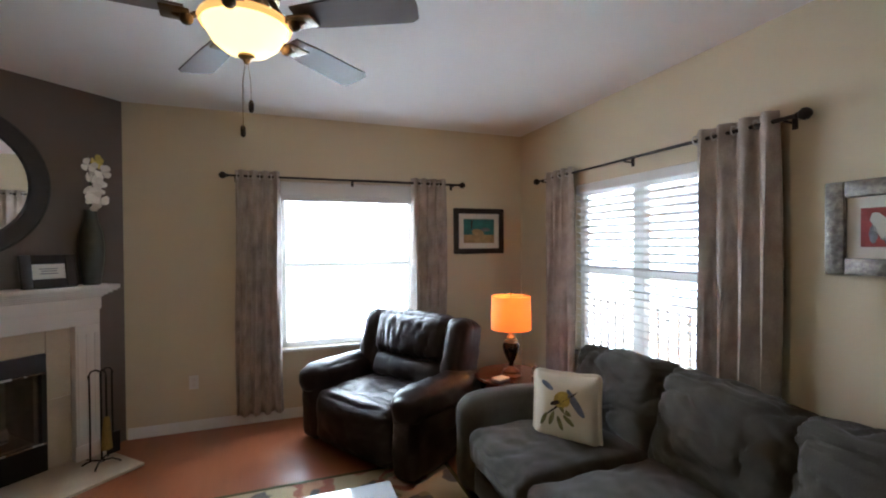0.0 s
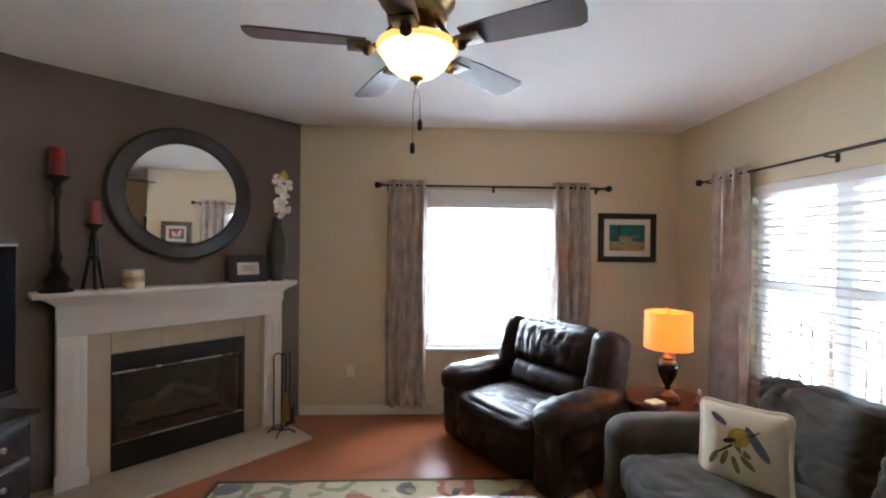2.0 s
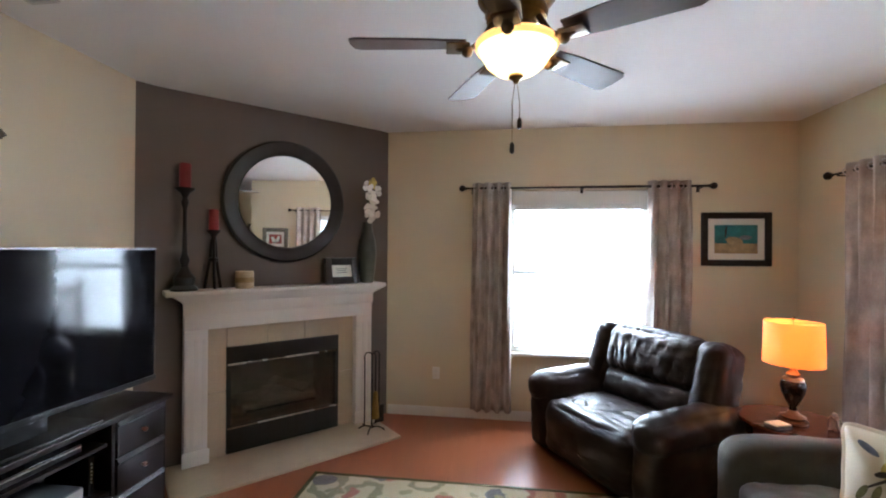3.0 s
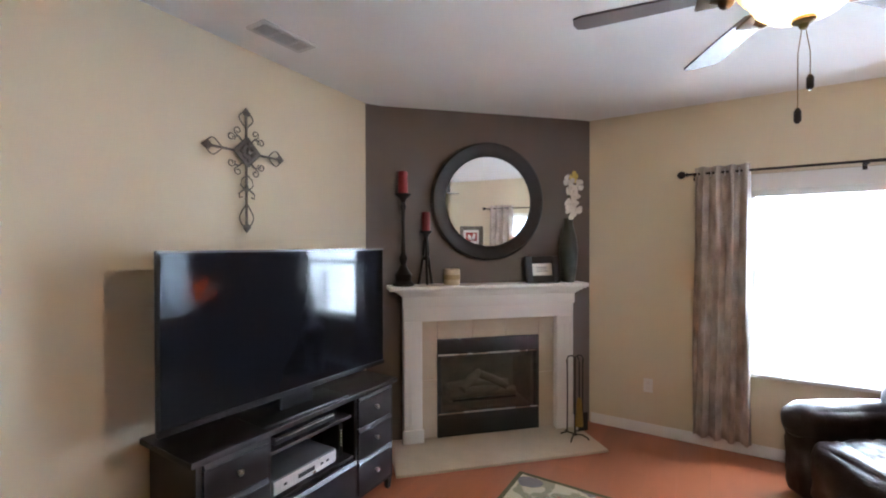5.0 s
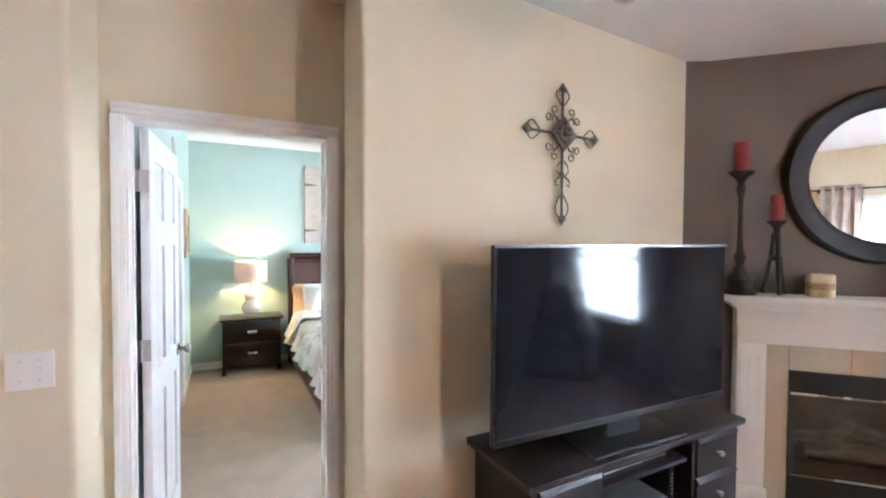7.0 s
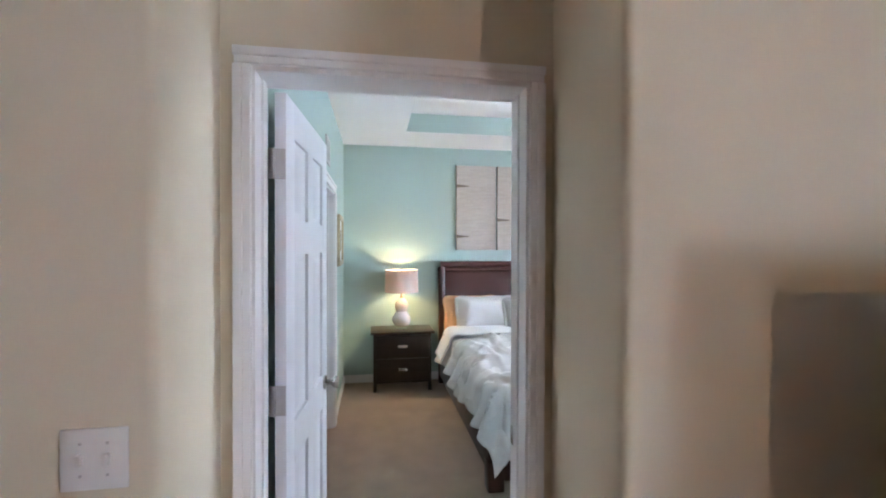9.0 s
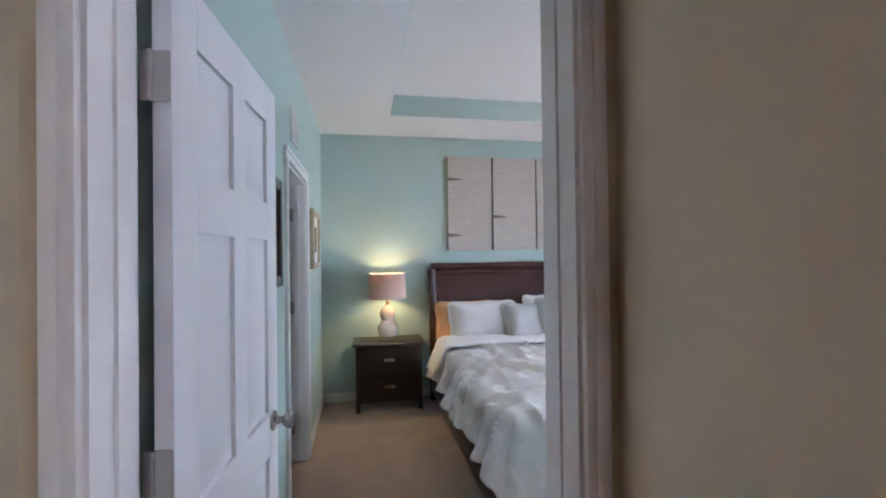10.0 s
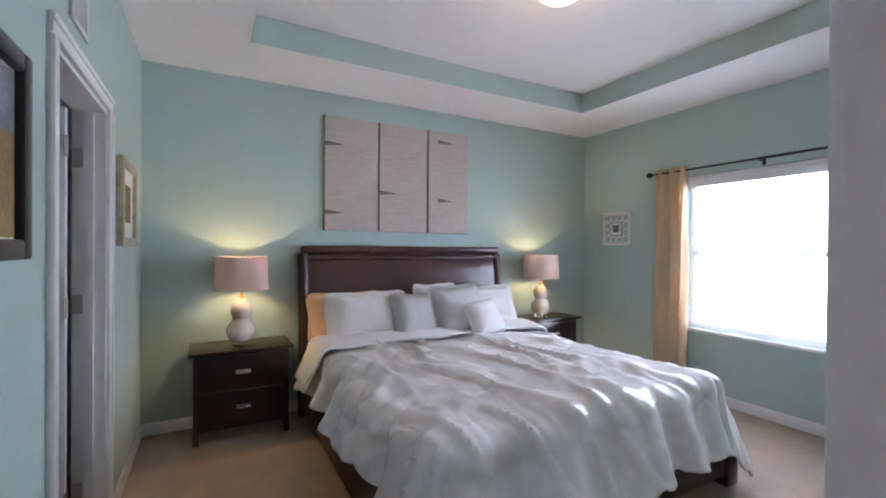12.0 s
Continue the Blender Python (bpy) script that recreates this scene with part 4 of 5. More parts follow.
part("brush", lathe([(0, 0.36), (0.02, 0.34), (0.024, 0.30), (0.036, 0.12), (0.0, 0.12)], 14, sy=0.6), M_BROOM, tools, "straw coloured brush head", pose(0, -0.066, 0))


# ---- television and its stand ----
st = thing("tv_stand", pose(-4.502, 1.09, 0), "espresso wooden media console with drawers", "tv stand")
W, D = 1.34, 0.442   # local x is depth towards the room, y along the wall
part("top", box(0, 0, 0.695, D, W, 0.725, 0.006), M_ESPRESSO, st)
for y0, y1 in ((0.03, 0.055), (0.365, 0.385), (0.955, 0.975), (1.285, 1.31)):
    part("upright", box(0.03, y0, 0.07, D - 0.025, y1, 0.695), M_ESPRESSO, st)
part("bottom", box(0.03, 0.055, 0.07, D - 0.03, 1.285, 0.09), M_ESPRESSO, st)
part("back_panel", box(0.02, 0.055, 0.09, 0.03, 1.285, 0.695), M_ESPRESSO, st)
part("shelf", box(0.03, 0.385, 0.575, D - 0.05, 0.955, 0.592), M_ESPRESSO, st)
part("shelf", box(0.03, 0.385, 0.335, D - 0.035, 0.955, 0.352), M_ESPRESSO, st)
for x, y in ((0.03, 0.03), (D - 0.07, 0.03), (0.03, W - 0.075), (D - 0.07, W - 0.075)):
    bm = box(x, y, 0.0, x + 0.045, y + 0.045, 0.12)
    for vv in bm.verts:
        if vv.co.z < 0.01:
            vv.co.x = x + 0.0225 + (vv.co.x - x - 0.0225) * 0.6
            vv.co.y = y + 0.0225 + (vv.co.y - y - 0.0225) * 0.6
    part("leg", bm, M_ESPRESSO, st)


def drawer(y0, y1, z0, z1, parent):
    bm = box(D - 0.035, y0, z0, D - 0.012, y1, z1 - 0.028, 0.003)
    own = bmesh.new()
    q = [(D - 0.012, z1 - 0.030), (D - 0.003, z1 - 0.022), (D - 0.016, z1), (D - 0.035, z1), (D - 0.035, z1 - 0.030)]
    a, b = [own.verts.new((x, y0, z)) for x, z in q], [own.verts.new((x, y1, z)) for x, z in q]
    for i in range(5):
        own.faces.new((a[i], a[(i + 1) % 5], b[(i + 1) % 5], b[i]))
    own.faces.new(a)
    own.faces.new(b[::-1])
    join(bm, own)
    d = part("drawer", bm, M_ESPRESSO, parent)
    part("knob", lathe([(0, 0), (0.006, 0), (0.006, 0.012), (0.014, 0.018), (0.015, 0.024), (0.009, 0.03), (0, 0.031)], 16), M_STEEL, d, "round nickel knob", pose(D - 0.012, (y0 + y1) / 2, (z0 + z1) / 2, 0, 90, 0))


for z0, z1 in ((0.505, 0.692), (0.315, 0.500), (0.10, 0.310)):
    drawer(0.058, 0.362, z0, z1, st)
    drawer(0.978, 1.282, z0, z1, st)
drawer(0.388, 0.952, 0.10, 0.330, st)
bx = thing("cable_box", pose(-4.30, 1.72, 0.352), "silver grey cable receiver on the console shelf", "cable box")
part("case", box(-0.16, -0.21, 0.006, 0.18, 0.21, 0.085, 0.006), M_SILVER, bx)
part("front_panel", box(0.181, -0.205, 0.014, 0.184, 0.205, 0.078), M_STEEL, bx)
part("display", box(0.1845, -0.06, 0.034, 0.186, 0.05, 0.056), M_BLACK, bx)
for y in (-0.14, 0.10, 0.14):
    part("button", box(0.1845, y - 0.01, 0.04, 0.187, y + 0.01, 0.052, 0.001), M_BLACK, bx)
for x, y in ((-0.13, -0.18), (-0.13, 0.18), (0.15, -0.18), (0.15, 0.18)):
    part("foot", box(x - 0.012, y - 0.012, 0.0, x + 0.012, y + 0.012, 0.006), M_BLACK, bx)
dv = thing("disc_player", pose(-4.30, 1.74, 0.592), "slim black disc player on the upper shelf", "disc player")
part("case", box(-0.13, -0.20, 0.004, 0.16, 0.20, 0.045, 0.004), M_BLACK, dv)
part("front_strip", box(0.1602, -0.195, 0.028, 0.162, 0.195, 0.034), M_STEEL, dv)
rt = thing("router", pose(-4.22, 2.00, 0.352), "upright black router with pale indicator lights", "router")
part("case", box(-0.07, -0.016, 0.0, 0.07, 0.016, 0.19, 0.006), M_BLACK, rt)
for k in range(6):
    part("indicator", box(0.0702, -0.004, 0.06 + 0.018 * k, 0.0715, 0.004, 0.068 + 0.018 * k), M_WHITEPL, rt)

tv = thing("television", pose(-4.18, 1.718, 0.725, 0, 0, -2.1), "large flat black television, switched off", "television")
part("body", box(-0.030, -0.685, 0.085, -0.004, 0.685, 0.855, 0.006), M_BLACK, tv)
part("screen", box(-0.0035, -0.672, 0.115, 0.0, 0.672, 0.843), M_SCREEN, tv, "glossy black screen reflecting the windows")
part("bezel", box(-0.0035, -0.684, 0.086, 0.004, 0.684, 0.113, 0.002), M_BLACK, tv)
part("bezel", box(-0.0035, -0.684, 0.845, 0.003, 0.684, 0.854), M_SILVER, tv)
part("neck", box(-0.03, -0.10, 0.014, -0.008, 0.10, 0.10, 0.004), M_BLACK, tv)
part("foot", box(-0.13, -0.27, 0.0, 0.10, 0.27, 0.014, 0.005), M_BLACK, tv)

# wall cross of iron scrolls, facing the room
cr = thing("wall_cross", pose(west_x(1.645) + 0.022, 1.645, 2.125, 0, 0, 90 + WT), "ornate scrolled iron wall cross", "wall cross")


def scroll(cx, cz, r, a0, turns, flip=1):
    return [(cx + flip * r * (1 - 0.65 * k / 18) * math.cos(a0 + turns * 2 * math.pi * k / 18), -0.004, cz + r * (1 - 0.65 * k / 18) * math.sin(a0 + turns * 2 * math.pi * k / 18)) for k in range(19)]


part("upright_bar", tube([(0, 0, -0.43), (0, 0, 0.23)], 0.007, 8), M_PEWTER, cr)
part("cross_bar", tube([(-0.24, 0, 0), (0.24, 0, 0)], 0.007, 8), M_PEWTER, cr)
bm = box(-0.064, -0.018, -0.064, 0.064, 0.0, 0.064, 0.012)
bm.transform(Matrix.Rotation(radians(45), 4, "Y"))
part("centre_plate", bm, M_PEWTER, cr)
for k in range(8):
    a = k * math.pi / 4
    part("rosette_petal", lathe([(0, 0.012), (0.010, 0.008), (0.013, 0.0)], 8, sy=1.8), M_PEWTER, cr, "", pose(0.034 * math.cos(a), -0.018, 0.034 * math.sin(a), 90, 0, 0) @ pose(0, 0, 0, 0, 0, 90 - math.degrees(a)))
part("rosette", lathe([(0, 0.018), (0.012, 0.014), (0.018, 0.0)], 12), M_PEWTER, cr, "", pose(0, -0.018, 0, 90, 0, 0))
for ex, ez, ang in ((0, 0.235, 0), (0, -0.435, 180), (0.245, 0, 90), (-0.245, 0, -90)):
    long = 0.155 if ang == 180 else 0.105
    holder = pose(ex, 0, ez, 0, ang, 0)
    for sx in (-1, 1):
        drop = [(sx * 0.043 * math.sin(math.pi * f) ** 1.2 * (0.55 + 0.9 * f), 0, -long + (long + 0.002) * f) for f in [k / 14 for k in range(15)]]
        part("end_loop", tube(drop, 0.0036, 6), M_PEWTER, cr, "", holder)
        part("end_leaf", tube([(0, -0.003, -0.030), (sx * 0.016, -0.004, -0.022), (sx * 0.023, -0.004, -0.006)], 0.006, 6, taper=[1, 1, 0.4]), M_PEWTER, cr, "", holder)
    part("end_bud", lathe([(0, 0.020), (0.010, 0.008), (0.022, -0.008), (0.013, -0.022), (0.006, -0.032), (0.011, -0.040), (0, -0.048)], 10, sy=0.6), M_PEWTER, cr, "", holder)
for sx in (-1, 1):
    for sz in (-1, 1):
        part("scroll", tube(scroll(sx * 0.056, sz * 0.112, 0.024, -sz * 1.57, 1.2 * sz, sx), 0.0034, 6), M_PEWTER, cr)
        part("scroll", tube(scroll(sx * 0.096, sz * 0.070, 0.024, -sz * 2.6, -1.2 * sz, sx), 0.0034, 6), M_PEWTER, cr)
        part("stalk", tube([(sx * 0.03, -0.004, sz * 0.06), (sx * 0.05, -0.004, sz * 0.082), (sx * 0.075, -0.004, sz * 0.078)], 0.0045, 6), M_PEWTER, cr)
    part("scroll", tube([(sx * 0.006, -0.004, -0.13), (sx * 0.034, -0.004, -0.155), (sx * 0.040, -0.004, -0.185), (sx * 0.010, -0.004, -0.215)], 0.0034, 6), M_PEWTER, cr)
    part("scroll", tube([(sx * 0.004, -0.004, -0.205), (sx * 0.030, -0.004, -0.218), (sx * 0.050, -0.004, -0.235), (sx * 0.046, -0.004, -0.258), (sx * 0.030, -0.004, -0.252)], 0.0045, 6), M_PEWTER, cr)
part("cross_knot", lathe([(0, 0.026), (0.010, 0.012), (0.014, 0.0), (0.010, -0.012), (0, -0.045)], 10), M_PEWTER, cr, "", pose(0, 0, -0.20))


# ---- ceiling fan ----
fan = thing("ceiling_fan", pose(-2.10, 1.565, 0), "five-blade ceiling fan with lit amber glass bowl", "ceiling fan")
part("canopy", lathe([(0, CEIL), (0.075, CEIL), (0.075, CEIL - 0.03), (0.05, CEIL - 0.07), (0.018, CEIL - 0.085), (0.018, 2.52), (0, 2.52)], 28), M_BRASS, fan)
part("motor", lathe([(0, 2.53), (0.06, 2.53), (0.115, 2.50), (0.13, 2.46), (0.13, 2.42), (0.10, 2.385), (0.105, 2.37), (0.10, 2.35), (0.06, 2.335), (0, 2.335)], 36), M_BRASS, fan, "antique brass motor housing")
part("light_kit", lathe([(0, 2.335), (0.055, 2.335), (0.06, 2.30), (0.10, 2.285), (0.105, 2.272), (0, 2.272)], 30), M_BRASS, fan)
bowl = part("bowl", lathe([(0.128, 2.262), (0.122, 2.245), (0.100, 2.205), (0.070, 2.180), (0.035, 2.168), (0.0, 2.165)], 40), M_BOWL, fan, "lit amber glass bowl")
part("bowl_rim", lathe([(0.105, 2.276), (0.136, 2.274), (0.140, 2.264), (0.131, 2.252), (0.126, 2.258)], 40), M_BOWLRIM, fan)
for ob in (bowl,):
    ob.visible_shadow = False
part("finial", lathe([(0, 2.170), (0.024, 2.168), (0.026, 2.160), (0.012, 2.152), (0.008, 2.142), (0, 2.138)], 18), M_BRASS, fan)
for dx, z in ((0.012, 1.985), (-0.012, 1.905)):
    part("pull_chain", tube([(dx * 0.3, 0.0, 2.145), (dx, -0.005, 2.08), (dx, -0.005, z + 0.035)], 0.0012, 5), M_BRASS, fan)
    part("chain_bob", lathe([(0, 0.04), (0.004, 0.038), (0.008, 0.03), (0.008, 0.006), (0.004, 0), (0, 0)], 10), M_IRON, fan, "", pose(dx, -0.005, z))
for k in range(5):
    ang = -29 + 72 * k
    hold = pose(0, 0, 2.272, 0, 0, ang)
    bm = tube([(0.07, 0, 0.085), (0.12, 0, 0.005), (0.17, 0, -0.024), (0.20, 0, -0.012)], 0.010, 8)
    box(0.155, -0.04, -0.018, 0.235, 0.04, -0.010, 0.006, bm=bm)
    ball(0.165, 0, -0.024, 0.02, bm=bm)
    part("blade_arm", bm, M_ARM, fan, "", hold)
    own = bmesh.new()
    out = [(0.170, -0.045), (0.28, -0.056), (0.53, -0.066), (0.552, -0.052), (0.558, 0.0), (0.552, 0.052), (0.53, 0.066), (0.28, 0.056), (0.170, 0.045)]
    prism(out, -0.003, 0.003, bm=own)
    own.transform(Matrix.Rotation(radians(-11), 4, "X"))
    part("blade", own, M_BLADE, fan, "", hold)

# ---- leather recliner: local -y is the front ----
ch = thing("recliner_chair", pose(-1.205, 3.40, 0, 0, 0, -58.5), "wide dark brown leather recliner armchair", "armchair")
ch.scale = (1.14, 1.03, 0.95)
part("base", soft(0.92, 0.72, 0.30, 0.05, (0, 0.02, 0), 0.004, 5, 1, at=(0, 0.0, 0.17)), M_LEATHER, ch)
part("footrest", soft(0.70, 0.20, 0.42, 0.085, (0, 0.045, 0.01), 0.006, 6, 2, n=26, at=(0, -0.36, 0.265), crease=0.008, lines=(3, 3, 9)), M_LEATHER, ch)
part("seat_cushion", soft(0.70, 0.62, 0.20, 0.07, (0, 0.02, 0.022), 0.008, 6, 3, n=34, at=(0, -0.06, 0.375), crease=0.016, lines=(4, 10, 4)), M_LEATHER, ch)
for s in (-1, 1):
    part("arm", soft(0.205, 0.86, 0.25, 0.10, (0.012, 0.02, 0.015), 0.006, 5, 4 + s, n=26, at=(s * 0.450, -0.03, 0.520), crease=0.006, lines=(3, 8, 3)), M_LEATHER, ch)
    part("arm_panel", soft(0.185, 0.82, 0.52, 0.06, (0.014, 0.015, 0), 0.006, 5, 7 + s, n=22, at=(s * 0.448, -0.02, 0.285), crease=0.006, lines=(3, 4, 8)), M_LEATHER, ch)
tilt = Matrix.Rotation(radians(-14), 4, "X")
part("lumbar_cushion", soft(0.68, 0.22, 0.26, 0.09, (0, 0.03, 0.01), 0.006, 7, 11, n=28, crease=0.010, lines=(9, 3, 3), turn=tilt, at=(0, 0.20, 0.56)), M_LEATHER, ch)
part("head_cushion", soft(0.70, 0.26, 0.40, 0.10, (0, 0.05, 0.02), 0.006, 8, 12, n=44, crease=0.009, lines=(17, 4, 3), turn=tilt, at=(0, 0.275, 0.83)), M_LEATHER, ch)
for s in (-1, 1):
    part("wing", soft(0.17, 0.30, 0.60, 0.08, (0.015, 0.03, 0.01), 0.006, 6, 14 + s, n=22, crease=0.007, lines=(4, 4, 6), turn=tilt, at=(s * 0.405, 0.27, 0.72)), M_LEATHER, ch)
part("back_shell", soft(0.86, 0.16, 0.66, 0.06, (0, 0.02, 0), 0.005, 4, 17, turn=tilt, at=(0, 0.35, 0.64)), M_LEATHER, ch)
for x in (-0.4, 0.4):
    for y in (-0.3, 0.3):
        part("foot", box(x - 0.03, y - 0.03, 0, x + 0.03, y + 0.03, 0.03), M_BLACK, ch)
part("recline_lever", box(0.555, 0.06, 0.44, 0.575, 0.20, 0.47, 0.008), M_SILVER, ch, "grey metal recline lever")

# ---- sofa along the window wall, facing -x ----
so = thing("sofa", pose(0, 0, 0), "dark grey-brown microfibre sofa with loose back cushions", "sofa")
part("base", soft(0.98, 2.20, 0.26, 0.04, (0.01, 0, 0), 0.004, 4, 21, at=(-0.46, 1.42, 0.19)), M_SOFA, so)
for y in (2.48, 0.36):
    part("arm", soft(1.04, 0.25, 0.60, 0.11, (0.015, 0.015, 0.01), 0.006, 4, 22 + y, n=18, at=(-0.48, y, 0.335)), M_SOFA, so)
part("back_frame", soft(0.22, 2.20, 0.66, 0.07, (0.01, 0, 0), 0.004, 4, 25, at=(0.07, 1.42, 0.40)), M_SOFA, so)
for k, y in enumerate((2.04, 1.42, 0.80)):
    part("seat_cushion", soft(0.82, 0.615, 0.20, 0.055, (0.02, 0.0, 0.03), 0.006, 5.5, 26 + k, n=36, crease=0.007, lines=(6, 5, 4), at=(-0.60, y, 0.395)), M_SOFA, so)
    lean = Matrix.Rotation(radians(13), 4, "Y") @ Matrix.Rotation(radians((-3, 4, -2)[k]), 4, "X")
    part("back_cushion", soft(0.27, 0.66, 0.54, 0.075, (0.055, 0.01, 0.015), 0.008, 5.0, 31 + k * 2.3, n=46, crease=0.016, lines=(3, 4.5, 8), turn=lean, at=(-0.125, y + (0.04, 0, 0)[k], 0.635)), M_SOFA, so)
for x in (-0.9, 0.0):
    for y in (0.35, 2.48):
        part("foot", box(x - 0.03, y - 0.03, 0, x + 0.03, y + 0.03, 0.07), M_ESPRESSO, so)
# throw pillow with a printed bird on a twig, leaning on the sofa back
tp = thing("throw_pillow", pose(-0.545, 2.05, 0.65, -12, -3, -55), "ivory throw pillow printed with bird, twig and leaves", "pillow")
tp.scale = (0.93, 0.93, 0.95)
part("cover", soft(0.43, 0.17, 0.43, 0.06, (0, 0.02, 0), 0.004, 6, 41, n=20, pinch=0.06), M_CUSHION, tp)


def print_patch(mm, x, z, a, b, turn, nm, lab=""):
    own = bmesh.new()
    def front(px, pz):
        u, w = max(-0.98, min(0.98, px / 0.22)), max(-0.98, min(0.98, pz / 0.22))
        return -(0.085 + 0.02 * (1 - u * u) * (1 - w * w)) * (1 - 0.85 * max(abs(u), abs(w)) ** 4) - 0.004
    ca, sa = math.cos(radians(turn)), math.sin(radians(turn))
    def at(s, t):
        px, pz = x + ca * s * a - sa * t * b, z + sa * s * a + ca * t * b
        return own.verts.new((px, front(px, pz), pz))
    rings = [[at(r * math.cos(k * math.pi / 10), r * math.sin(k * math.pi / 10)) for k in range(20)] for r in (0.35, 0.7, 1.0)]
    own.faces.new(rings[0])
    for p, q in zip(rings, rings[1:]):
        for k in range(20):
            own.faces.new((p[k], p[(k + 1) % 20], q[(k + 1) % 20], q[k]))
    part(nm, own, mm, tp, lab)


print_patch(M_YELPR, 0.01, 0.055, 0.05, 0.045, 30, "printed_breast")
print_patch(M_BIRDBLUE, -0.085, 0.125, 0.045, 0.014, -30, "printed_wing")
print_patch(M_BIRDBLUE, 0.085, 0.045, 0.085, 0.020, -55, "printed_wing")
print_patch(M_TWIG, 0.0, 0.03, 0.125, 0.006, 38, "printed_twig")
print_patch(M_TWIG, -0.03, 0.035, 0.03, 0.012, 20, "printed_twig")
for x, z, t in ((-0.05, -0.05, 70), (0.0, -0.07, 110), (0.05, -0.05, 140), (0.03, -0.005, 150), (-0.10, -0.06, 60)):
    print_patch(M_LEAFPR, x, z, 0.040, 0.013, t, "printed_leaf")

# ---- end table and lamp ----
et = thing("end_table", pose(-0.41, 2.93, 0), "round red-brown wooden end table", "end table")
part("tabletop", lathe([(0, 0.545), (0.25, 0.545), (0.27, 0.555), (0.275, 0.568), (0.268, 0.578), (0.24, 0.58), (0, 0.58)], 48), M_TABLE, et)
part("apron", lathe([(0.215, 0.47), (0.225, 0.47), (0.225, 0.544), (0.215, 0.544)], 40), M_TABLE, et)
for k in range(4):
    a = math.pi / 4 + k * math.pi / 2
    part("leg", tube([(0.20 * math.cos(a), 0.20 * math.sin(a), 0.54), (0.205 * math.cos(a), 0.205 * math.sin(a), 0.3), (0.23 * math.cos(a), 0.23 * math.sin(a), 0.0)], 0.02, 10, taper=[1.1, 0.9, 0.7]), M_TABLE, et)
lp = thing("table_lamp", pose(-0.42, 2.90, 0.58), "table lamp with orange lit drum shade and dark urn base", "table lamp")
part("foot", lathe([(0, 0), (0.072, 0), (0.075, 0.012), (0.06, 0.022), (0.066, 0.034), (0.034, 0.05), (0.02, 0.07), (0, 0.07)], 30), M_COPPER, lp)
part("urn", lathe([(0.02, 0.068), (0.018, 0.09), (0.034, 0.12), (0.056, 0.17), (0.064, 0.21), (0.060, 0.235), (0.05, 0.245), (0, 0.245)], 30), M_URN, lp)
part("neck", lathe([(0, 0.244), (0.054, 0.246), (0.05, 0.262), (0.03, 0.27), (0.038, 0.285), (0.022, 0.30), (0.012, 0.315), (0.012, 0.40), (0, 0.40)], 24), M_COPPER, lp)
part("shade", lathe([(0.149, 0.345), (0.147, 0.345), (0.141, 0.590), (0.143, 0.590), (0.149, 0.345)], 48), M_SHADE_OR, lp, "glowing orange fabric drum shade")
bm = tube([(-0.141, 0, 0.586), (0.141, 0, 0.586)], 0.002, 5)
tube([(0, 0, 0.40), (0, 0, 0.61)], 0.003, 6, bm=bm)
ball(0, 0, 0.612, 0.009, bm=bm)
part("harp", bm, M_BRASS, lp)
bk = thing("coaster_box", pose(-0.56, 2.80, 0.58, 0, 0, 20), "small flat pale box on the end table", "box")
part("body", box(-0.055, -0.04, 0, 0.055, 0.04, 0.018, 0.003), M_ARTGREY, bk)
part("lid", box(-0.053, -0.038, 0.018, 0.053, 0.038, 0.024, 0.002), M_MATBOARD, bk)
jr = thing("glass_jar", pose(-0.27, 2.80, 0.58), "small clear glass jar on the end table", "jar")
part("body", lathe([(0, 0), (0.025, 0), (0.028, 0.01), (0.028, 0.055), (0.018, 0.07), (0.018, 0.08), (0.015, 0.08), (0.015, 0.068), (0.024, 0.052), (0.024, 0.008), (0, 0.006)], 20), M_GLASS, jr)
part("stopper", ball(0, 0, 0.088, 0.012), M_STEEL, jr)

# ---- coffee table and rug ----
ct = thing("coffee_table", pose(-2.02, 1.74, 0), "coffee table with pale glossy glass top", "coffee table")
part("tabletop", box(-0.48, -0.30, 0.425, 0.48, 0.30, 0.45, 0.006), M_COFFEE, ct)
part("apron", box(-0.44, -0.26, 0.36, 0.44, 0.26, 0.425), M_ESPRESSO, ct)
for x in (-0.41, 0.41):
    for y in (-0.23, 0.23):
        part("leg", box(x - 0.03, y - 0.03, 0.014, x + 0.03, y + 0.03, 0.36, 0.004), M_ESPRESSO, ct)
rug = thing("area_rug", pose(-3.43, 0.95, 0), "cream floral area rug with olive binding", "rug")
part("rug_field", box(0.03, 0.03, 0.0, 2.47, 2.03, 0.013, 0.004), M_RUG, rug)
bm = box(0, 0, 0, 2.5, 0.03, 0.012, 0.003)
box(0, 2.03, 0, 2.5, 2.06, 0.012, 0.003, bm=bm)
box(0, 0.03, 0, 0.03, 2.03, 0.012, 0.003, bm=bm)
box(2.47, 0.03, 0, 2.5, 2.03, 0.012, 0.003, bm=bm)
part("binding", bm, M_RUGEDGE, rug)

